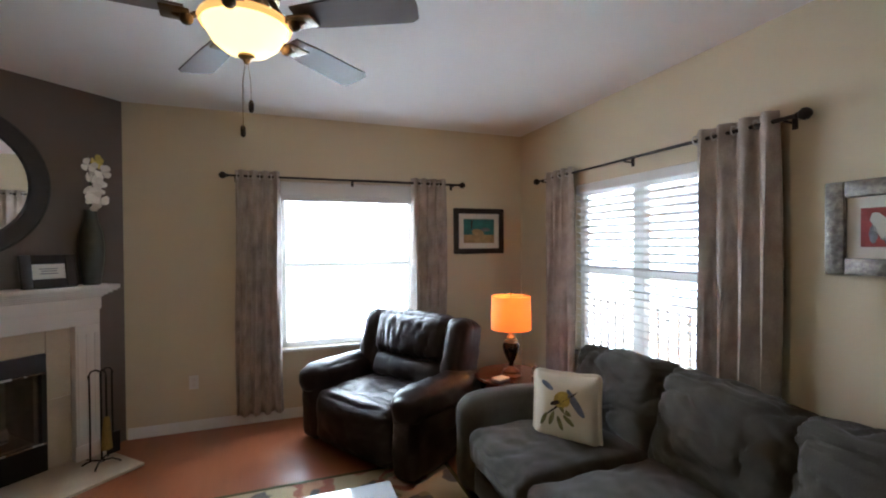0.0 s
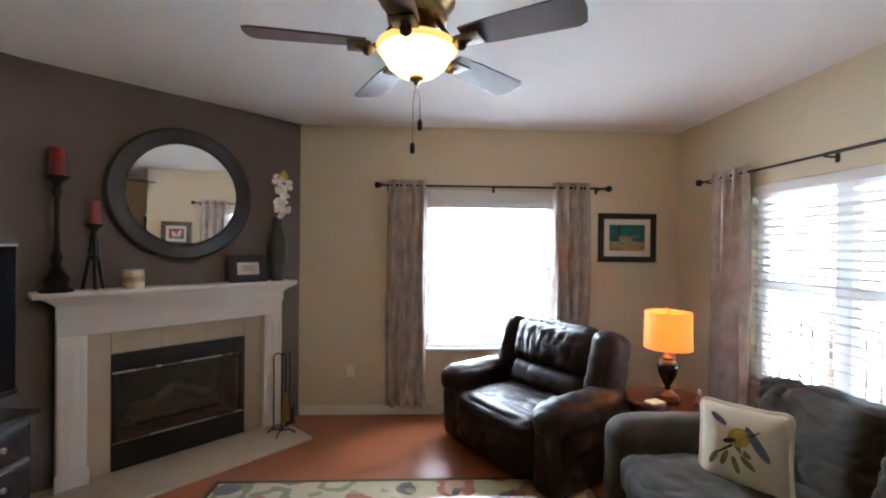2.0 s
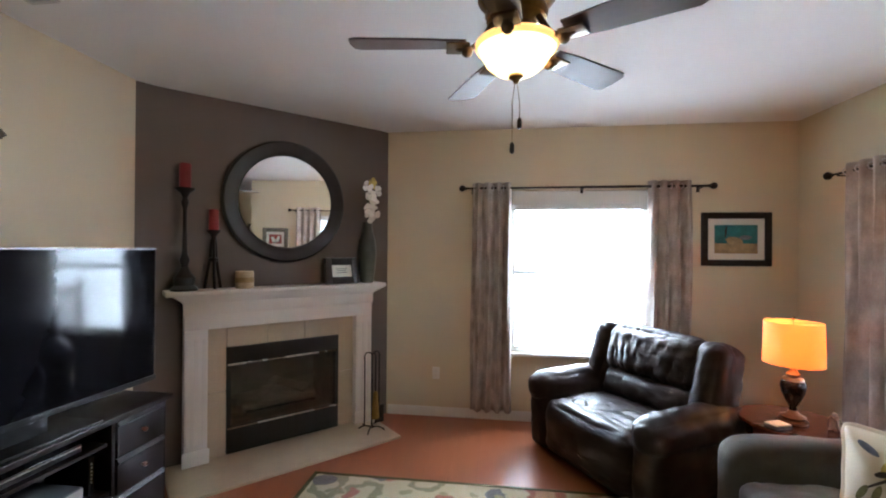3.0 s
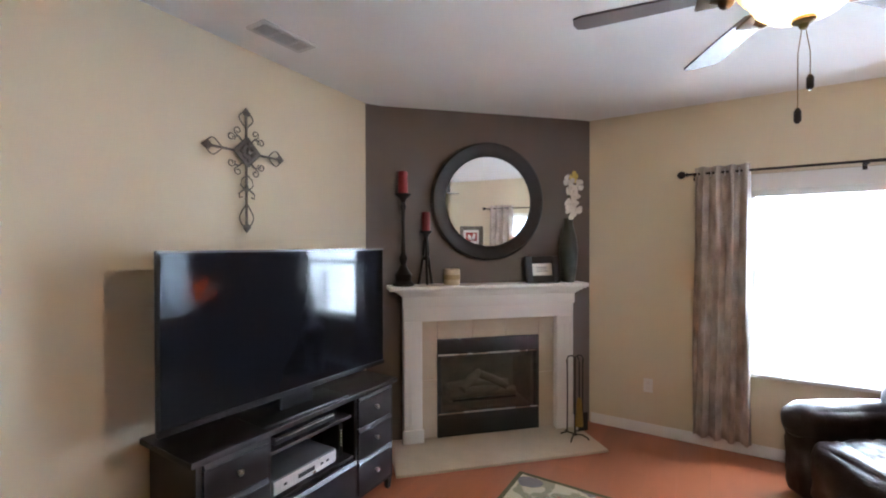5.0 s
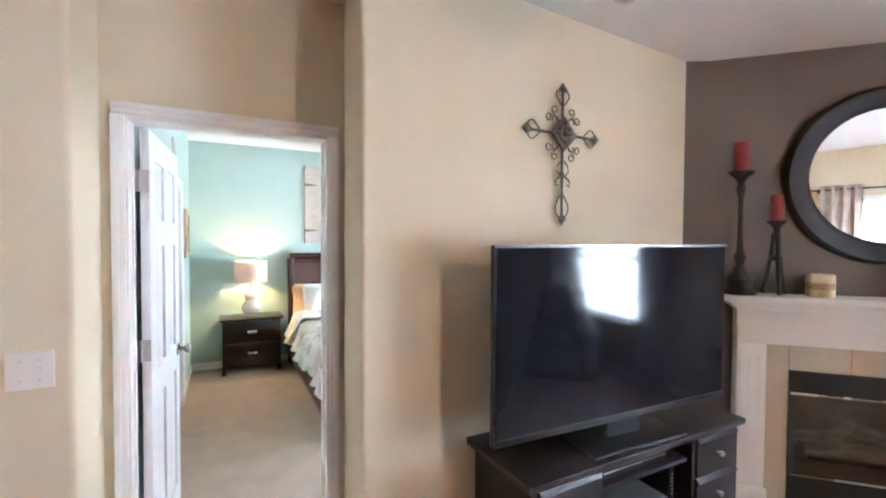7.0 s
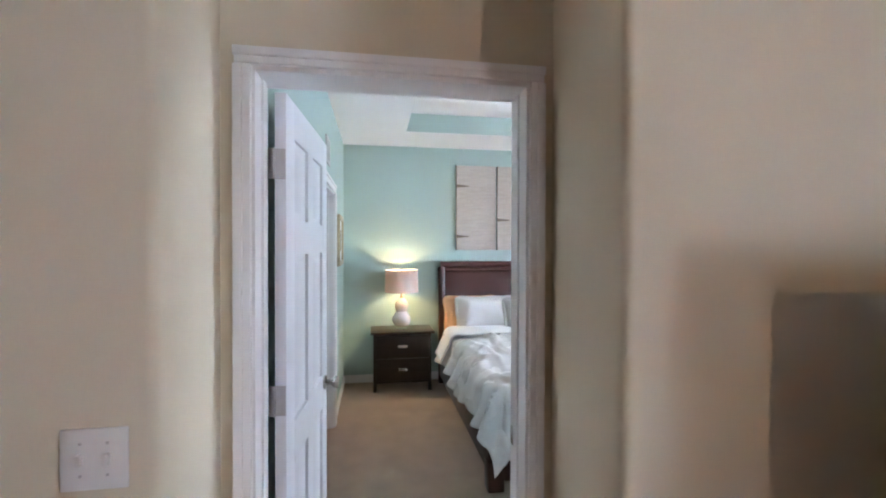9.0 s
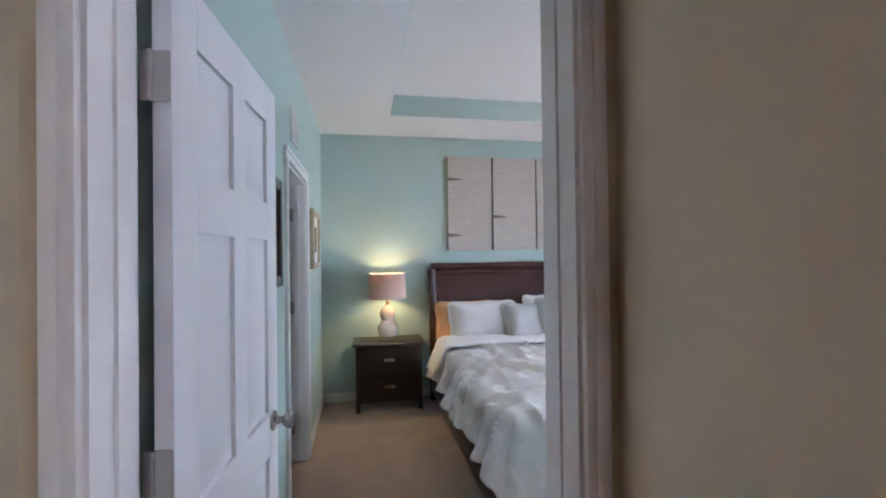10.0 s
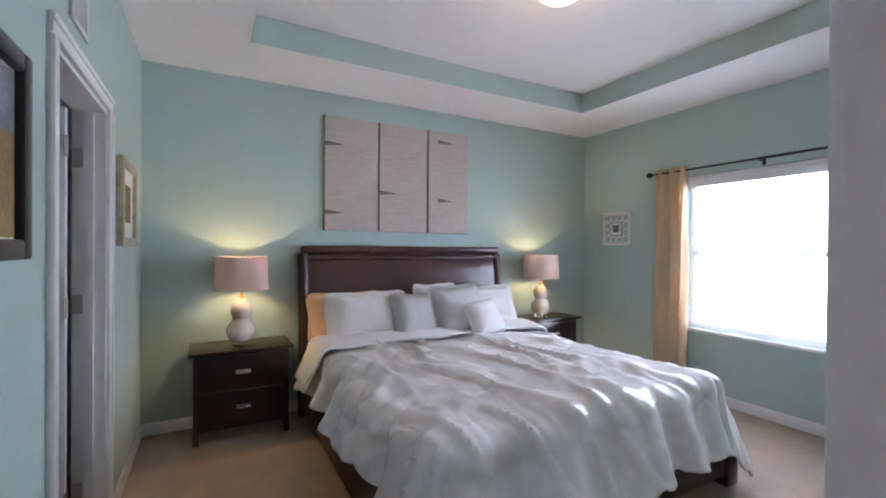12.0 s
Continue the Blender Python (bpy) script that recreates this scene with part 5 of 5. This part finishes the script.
# ---- pictures, switches and vents of the living room ----
p = picture(pose(-0.385, NX, 1.46), 0.57, 0.47, 0.055, M_FRAMEDK, "dark framed beach painting in teal and sand", [("painted_sea", M_TEAL, 0, 0.35, 1, 1, 0), ("painted_sand", M_SAND, 0, 0, 1, 0.35, 0)], 0.055)
art_blobs(p, [(M_SAND, 0.27, 0.22, 0.07, 0.035, 10), (M_ARTGREY, 0.36, 0.25, 0.05, 0.02, 0), (M_TWIG, 0.20, 0.30, 0.008, 0.05, 5)], -0.0195)
p = picture(pose(EX, 1.335, 1.41, 0, 0, -90), 0.50, 0.42, 0.075, M_SILVERFR, "ornate silver frame with red and white artwork", [("painted_ground", M_ARTRED, 0, 0, 1, 1, 0)], 0.05, 0.045)
art_blobs(p, [(M_MATBOARD, 0.20, 0.21, 0.03, 0.07, -25), (M_MATBOARD, 0.29, 0.2, 0.035, 0.06, 30), (M_ARTGREY, 0.25, 0.16, 0.05, 0.025, 0), (M_ARTGREY, 0.17, 0.18, 0.015, 0.04, 0)], -0.025)
picture(pose(2.28, -0.20, 1.55, 0, 0, -90), 0.40, 0.40, 0.055, M_FRAMEDK, "dark framed print on the far cream wall", [("painted_print", M_ARTGREY, 0.05, 0.05, 0.95, 0.95, 0)], 0.04)
sw = thing("light_switch", pose(WX, -0.39, 1.195, 0, 0, 90), "white double light switch plate", "light switch")
part("plate", box(-0.058, -0.006, -0.058, 0.058, 0, 0.058, 0.003), M_WHITEPL, sw)
for x in (-0.023, 0.023):
    part("toggle", box(x - 0.005, -0.016, -0.010, x + 0.005, -0.0055, 0.012, 0.002), M_WHITEPL, sw)
    for z in (-0.03, 0.03):
        part("screw", lathe([(0, 0.0015), (0.003, 0.001), (0.003, 0)], 8), M_STEEL, sw, "", pose(x, -0.006, z, 90, 0, 0))
ol = thing("wall_outlet", pose(-2.74, NX, 0.41), "white wall outlet plate", "outlet")
part("plate", box(-0.036, -0.005, -0.058, 0.036, 0, 0.058, 0.002), M_WHITEPL, ol)
for z in (-0.022, 0.022):
    part("socket", box(-0.014, -0.0065, z - 0.014, 0.014, -0.0045, z + 0.014, 0.003), M_MATBOARD, ol)


def vent(m, w, h, n, label):
    v_ = thing("air_vent", m, label, "air vent", kind="")
    bm = box(0, -0.012, 0, w, 0, 0.022, 0.003)
    box(0, -0.012, h - 0.022, w, 0, h, 0.003, bm=bm)
    box(0, -0.012, 0.022, 0.022, 0, h - 0.022, 0.003, bm=bm)
    box(w - 0.022, -0.012, 0.022, w, 0, h - 0.022, 0.003, bm=bm)
    part("frame", bm, M_VENT, v_)
    part("backing", box(0.022, -0.003, 0.022, w - 0.022, -0.001, h - 0.022), M_DARK, v_)
    one_ = finish(box(0.022, -0.0012, -0.006, w - 0.022, 0.0012, 0.006), "slat", M_VENT)
    for k in range(n):
        ob = new("slat", one_)
        ob.parent = v_
        ob.matrix_basis = pose(0, -0.007, 0.022 + (h - 0.044) * (k + 0.5) / n, 45, 0, 0)
    return v_


vn = vent(pose(-4.168, 1.508, CEIL) @ pose(0, 0, 0, 0, 0, 90) @ pose(0, 0, 0, 90, 0, 0) @ pose(0, 0, -0.15, 0, 0, 0), 0.335, 0.15, 9, "rectangular white ceiling air vent")
part("divider", box(0.118, -0.011, 0.022, 0.130, -0.002, 0.128), M_VENT, vn)
part("divider", box(0.235, -0.011, 0.022, 0.247, -0.002, 0.128), M_VENT, vn)

# ---- bedroom: bed ----
bed = thing("sleigh_bed", pose(0, 0, 0), "dark cherry wooden king sleigh bed", "bed")
Y0, Y1 = 0.90, 2.88
own = bmesh.new()
prof = [(-8.600, 0.15), (-8.615, 0.50), (-8.630, 0.90), (-8.655, 1.15), (-8.685, 1.30), (-8.715, 1.345), (-8.73, 1.32), (-8.715, 1.25), (-8.695, 1.10), (-8.675, 0.80), (-8.665, 0.15)]
a, b = [own.verts.new((x, Y0 + 0.05, z)) for x, z in prof], [own.verts.new((x, Y1 - 0.05, z)) for x, z in prof]
for i in range(len(prof)):
    j = (i + 1) % len(prof)
    own.faces.new((a[i], a[j], b[j], b[i]))
part("headboard", own, M_MAHOG, bed, "curved dark cherry headboard panel")
part("top_rail", tube([(-8.70, Y0 - 0.01, 1.365), (-8.70, Y1 + 0.01, 1.365)], 0.036, 14), M_MAHOG, bed)
part("rail_bead", box(-8.662, Y0 + 0.04, 1.285, -8.640, Y1 - 0.04, 1.305, 0.006), M_MAHOG, bed)
for y in (Y0, Y1):
    pts = [(-8.63, y, 0.0), (-8.63, y, 0.5), (-8.645, y, 0.95), (-8.67, y, 1.18), (-8.70, y, 1.33)]
    part("headboard_post", tube(pts, 0.042, 10), M_MAHOG, bed)
for y in (0.885, 2.895):
    part("side_rail", box(-8.58, y - 0.02, 0.10, -6.42, y + 0.02, 0.34, 0.006), M_MAHOG, bed)
part("footboard", box(-6.44, 0.88, 0.06, -6.38, 2.90, 0.34, 0.012), M_MAHOG, bed)
for y in (0.90, 2.93):
    part("foot_post", box(-6.47, y - 0.055, 0.0, -6.36, y + 0.055, 0.20, 0.012), M_MAHOG, bed)
mt = solid("mattress", soft(2.06, 1.92, 0.30, 0.07, (0, 0, 0.01), n=8, at=(-7.52, 1.89, 0.42)), M_LINEN, "white king mattress on the bed", "mattress")


def duvet():
    own = bmesh.new()
    x0, x1, y0, y1 = -8.10, -6.50, 1.00, 2.82
    nx, ny = 150, 180
    lx0, lx1, ly0, ly1 = -8.28, -6.03, 0.67, 3.28
    rows = []
    for i in range(nx + 1):
        row = []
        for j in range(ny + 1):
            px, py = lx0 + (lx1 - lx0) * i / nx, ly0 + (ly1 - ly0) * j / ny
            qx, qy = min(px, x1), max(y0, min(y1, py))
            dx, dy = px - qx, py - qy
            d = math.hypot(dx, dy)
            puff = 0.032 * noise.noise(Vector((px * 1.9, py * 1.9, 0.3)))
            sway = 0.5 * noise.noise(Vector((px * 1.6, py * 1.6, 6.2)))
            for ax, ay, amp, seed in ((0.9, 4.2, 0.030, 1.7), (3.6, 3.4, 0.011, 4.1), (1.6, 8.5, 0.008, 8.1)):
                ridge = abs(noise.noise(Vector((px * ax + py * 0.7 + sway, py * ay - px * 1.1 + 1.5 * sway, seed))))
                puff += amp * (max(0.0, 1 - 3.2 * ridge) ** 1.5 - 0.25)
            edge = min(1.0, max(0, (min(py - y0, y1 - py, x1 - px) + 0.25) / 0.5))
            z = 0.60 + 0.05 * edge + puff
            if d > 1e-6:
                ux, uy = dx / d, dy / d
                if px <= x1:
                    s = px if dy < 0 else 2 * x1 + 1.1 + (y1 - y0) - px
                elif dy < 0:
                    s = x1 + 0.35 * math.atan2(ux, -uy)
                else:
                    s = x1 + 0.55 + (qy - y0) + 0.35 * math.atan2(uy, ux)
                fold = math.sin(s * 11 + 4.5 * noise.noise(Vector((s * 1.7, 0.4, 5)))) * 0.048 * min(1, d / 0.3)
                fold += 0.030 * noise.noise(Vector((s * 7, d * 1.2, 9))) * min(1, d / 0.12)
                r = 0.11
                if d < r * 1.57:
                    out, drop = r * math.sin(d / r), r * (1 - math.cos(d / r))
                else:
                    out, drop = r + 0.34 * (d - r * 1.57), r + 0.92 * (d - r * 1.57)
                drop *= 1.0 + 0.10 * noise.noise(Vector((px * 1.5, py * 1.5, 3)))
                row.append(own.verts.new((qx + ux * (out + fold), qy + uy * (out + fold), max(0.06, z - drop))))
            else:
                row.append(own.verts.new((qx, qy, z)))
        rows.append(row)
    for a, b in zip(rows, rows[1:]):
        for j in range(ny):
            own.faces.new((a[j], a[j + 1], b[j + 1], b[j]))
    return own


dv_ = solid("duvet", duvet(), M_SATIN, "rumpled white satin duvet draped over the bed", "duvet")
sol = dv_.modifiers.new("thickness", "SOLIDIFY")
sol.thickness, sol.offset = 0.02, -1


def fold_back():
    own = bmesh.new()
    rows = []
    for i in range(15):
        row = []
        for j in range(91):
            v_ = -1.30 + 2.60 * j / 90
            u = i / 14
            d = max(0.0, abs(v_) - 0.93)
            r = 0.10
            out, drop = (r * math.sin(d / r), r * (1 - math.cos(d / r))) if d < r * 1.57 else (r + 0.45 * (d - r * 1.57), r + 0.88 * (d - r * 1.57))
            y = 1.90 + math.copysign(min(abs(v_), 0.93) + out, v_)
            z = 0.700 - drop + 0.025 * math.sin(math.pi * u) + 0.018 * noise.noise(Vector((v_ * 4, u * 2, 2.2)))
            row.append(own.verts.new((-8.36 + 0.42 * u + 0.05 * noise.noise(Vector((v_ * 2.0, u, 7))), y, max(0.2, z))))
        rows.append(row)
    for a, b in zip(rows, rows[1:]):
        for j in range(90):
            own.faces.new((a[j], a[j + 1], b[j + 1], b[j]))
    return own


fb = solid("folded_sheet", fold_back(), M_LINEN, "white sheet turned back over the duvet", "sheet")
sol = fb.modifiers.new("thickness", "SOLIDIFY")
sol.thickness, sol.offset = 0.015, -1


def bed_pillow(x, y, z, w, h, t, lean, turn, material, label, seed, roll=0):
    solid("bed_pillow", soft(w, t, h, t * 0.45, (0, 0.02, 0), 0.010, 5, seed, n=18, pinch=0.07), material, label, "pillow", "pillows on the bed", m=pose(x, y, z, 0, 0, 90 + turn) @ pose(0, 0, 0, -lean, roll, 0))


bed_pillow(-8.50, 1.22, 0.80, 0.66, 0.44, 0.20, 14, 0, M_PEACH, "peach pillow standing against the headboard", 51)
bed_pillow(-8.50, 2.52, 0.80, 0.66, 0.44, 0.20, 14, 0, M_PEACH, "peach pillow standing against the headboard", 52)
bed_pillow(-8.34, 1.36, 0.82, 0.74, 0.44, 0.20, 24, 0, M_LINEN, "white bed pillow leaning on the headboard", 53)
bed_pillow(-8.36, 2.48, 0.82, 0.80, 0.46, 0.20, 24, 0, M_LINEN, "white bed pillow leaning on the headboard", 54)
bed_pillow(-8.40, 2.03, 0.85, 0.46, 0.46, 0.17, 18, 2, M_LINEN, "white square pillow behind the others", 58)
bed_pillow(-8.22, 1.72, 0.82, 0.44, 0.42, 0.17, 28, 6, M_GREYLINEN, "pale grey square cushion", 55, 4)
bed_pillow(-8.17, 2.10, 0.85, 0.50, 0.48, 0.18, 26, -4, M_GREYLINEN, "pale grey square cushion with a light border", 56, -3)
bed_pillow(-8.03, 2.28, 0.80, 0.36, 0.34, 0.15, 30, 8, M_LINEN, "small white square cushion", 57, -6)


# ---- nightstands and bedside lamps: local +x faces the room ----
def nightstand(y, label):
    n_ = thing("nightstand", pose(-8.72, y, 0), label, "nightstand", "nightstands beside the bed")
    part("top", box(-0.01, -0.345, 0.628, 0.385, 0.345, 0.655, 0.006), M_NIGHT, n_)
    part("body", box(0.0, -0.315, 0.09, 0.34, 0.315, 0.628, 0.003), M_NIGHT, n_)
    for z0_, z1_ in ((0.375, 0.610), (0.125, 0.360)):
        d = part("drawer", box(0.341, -0.285, z0_, 0.356, 0.285, z1_, 0.004), M_NIGHT, n_)
        bm = tube([(0.357, -0.045, (z0_ + z1_) / 2), (0.376, -0.036, (z0_ + z1_) / 2), (0.380, 0, (z0_ + z1_) / 2), (0.376, 0.036, (z0_ + z1_) / 2), (0.357, 0.045, (z0_ + z1_) / 2)], 0.007, 8)
        box(0.356, -0.048, (z0_ + z1_) / 2 - 0.014, 0.359, 0.048, (z0_ + z1_) / 2 + 0.014, 0.001, bm=bm)
        part("handle", bm, M_STEEL, d, "nickel cup handle")
    for x in (0.0, 0.305):
        for y_ in (-0.318, 0.278):
            part("leg", box(x, y_, 0, x + 0.04, y_ + 0.04, 0.09, 0.003), M_NIGHT, n_)
    return n_


nightstand(0.430, "dark wooden two-drawer nightstand by the closet wall")
nightstand(3.42, "dark wooden two-drawer nightstand by the window")


def bed_lamp(y, label):
    l_ = thing("bedside_lamp", pose(-8.50, y, 0.655), label, "table lamp", "bedside lamps")
    part("foot", box(-0.055, -0.055, 0, 0.055, 0.055, 0.045, 0.004), M_GLASS, l_, "clear acrylic foot")
    part("base", lathe([(0, 0.045), (0.075, 0.045), (0.088, 0.062), (0.102, 0.10), (0.098, 0.14), (0.066, 0.185), (0.058, 0.20), (0.070, 0.235), (0.074, 0.26), (0.066, 0.30), (0.036, 0.335), (0.026, 0.35), (0, 0.35)], 36), M_CERAMIC, l_, "cream ceramic double gourd base")
    part("neck", lathe([(0, 0.35), (0.022, 0.35), (0.018, 0.362), (0.012, 0.37), (0.012, 0.44), (0, 0.44)], 18), M_BRASS, l_)
    part("shade", lathe([(0.187, 0.415), (0.185, 0.415), (0.176, 0.660), (0.178, 0.660), (0.187, 0.415)], 48), M_SHADE_BED, l_, "pinkish linen drum shade")
    bm = tube([(-0.176, 0, 0.655), (0.176, 0, 0.655)], 0.002, 5)
    tube([(0, 0, 0.44), (0, 0, 0.672)], 0.0025, 5, bm=bm)
    part("harp", bm, M_BRASS, l_)


bed_lamp(0.425, "lit bedside lamp with gourd base on a nightstand")
bed_lamp(3.33, "lit bedside lamp with gourd base by the window")
dm = thing("ceiling_light", pose(-6.80, 1.96, TRAY), "lit flush ceiling light with glass dome", "ceiling light")
part("base", lathe([(0, 0), (0.085, 0), (0.09, -0.02), (0.08, -0.034), (0, -0.034)], 36), M_BRASS, dm)
dome = part("dome", lathe([(0.075, -0.030), (0.142, -0.036), (0.146, -0.05), (0.135, -0.078), (0.10, -0.108), (0.05, -0.124), (0, -0.128)], 36), M_DOME, dm, "glowing white glass dome")
dome.visible_shadow = False

# ---- bedroom walls: boards, frames, vent, lattice ----
for k, (y0, y1) in enumerate(((1.09, 1.572), (1.592, 2.080), (2.098, 2.545))):
    bd = thing("wall_board", pose(HX, y0, 1.535, 0, 0, 90), "whitewashed rustic wooden shutter board with strap hinges", "wall art", "three boards above the bed")
    w = y1 - y0
    part("board_panel", box(0, -0.030, 0, w, -0.006, 1.005, 0.003, 1), M_BOARD, bd)
    part("edge_batten", box(-0.006, -0.028, 0.0, -0.0005, -0.002, 1.005), M_STRAP, bd)
    for z in ((0.16, 0.76), (0.36,), (0.32, 0.90))[k]:
        own = bmesh.new()
        x0 = 0.0 if k < 2 else 0.10
        prism([(x0, -0.02), (x0 + 0.05, -0.014), (x0 + 0.15, -0.004), (x0 + 0.15, 0.004), (x0 + 0.05, 0.014), (x0, 0.02)], 0, 0.004, bm=own)
        part("strap_hinge", own, M_STRAP, bd, "rusty pointed strap", pose(0, -0.030, z, 90, 0, 0))
p = picture(pose(-6.10, SY, 1.36, 0, 0, 180), 0.34, 0.51, 0.05, M_FRAMEDK, "dark framed painting in ochre and grey", [("painted_field", M_OCHRE, 0, 0, 1, 0.62, 0), ("painted_sky", M_ARTGREY, 0, 0.62, 1, 1, 0)], 0.004, 0.04)
p = picture(pose(-7.80, SY, 1.39, 0, 0, 180), 0.50, 0.49, 0.05, M_GOLDFR, "gold framed print with cream mat", [("painted_print", M_OCHRE, 0.1, 0.1, 0.9, 0.9, 0)], 0.06, 0.035)
vent(pose(-6.92, SY, 2.20, 0, 0, 180), 0.24, 0.20, 10, "small white wall return vent")
la = thing("lattice_plaque", pose(-8.46, BY, 1.43), "white pierced lattice wall plaque", "wall art")
bm = box(0, -0.02, 0, 0.37, 0, 0.025, 0.003)
box(0, -0.02, 0.345, 0.37, 0, 0.37, 0.003, bm=bm)
box(0, -0.02, 0.025, 0.025, 0, 0.345, 0.003, bm=bm)
box(0.345, -0.02, 0.025, 0.37, 0, 0.345, 0.003, bm=bm)
part("border", bm, M_TRIM, la)
for i in range(4):
    for j in range(4):
        cx, cz = 0.065 + 0.08 * i, 0.065 + 0.08 * j
        if (i in (1, 2)) and (j in (1, 2)):
            continue
        ring = [(cx + 0.038 * math.cos(t * math.pi / 8), -0.010, cz + 0.038 * math.sin(t * math.pi / 8)) for t in range(17)]
        part("lattice_ring", tube(ring, 0.007, 6), M_TRIM, la)
bm = box(0.125, -0.022, 0.125, 0.245, -0.002, 0.245, 0.004)
part("centre_frame", bm, M_TRIM, la)
part("centre_glass", box(0.145, -0.025, 0.145, 0.225, -0.0225, 0.225), M_ARTGREY, la)

# ---- floor planks of the living room ----
fl = bpy.data.objects["floor"]
PW, PL = 0.19, 1.38
one = finish(box(0, 0, -0.012, PW - 0.0002, PL - 0.0002, 0.0), "plank", M_PLANK)
for i in range(38):
    for j in range(7):
        x, y = -4.95 + i * PW, -4.1 + j * PL + (i * 0.61 % 1.0) * 0.9
        lo, hi = max(y, -3.29), min(y + PL, NX + 0.02)
        if hi - lo < 0.02 or x > 2.15:
            continue
        ob = new("plank", one)
        ob.parent = fl
        ob.matrix_basis = pose(x, lo, 0) @ Matrix.Diagonal((1, (hi - lo) / PL, 1, 1))
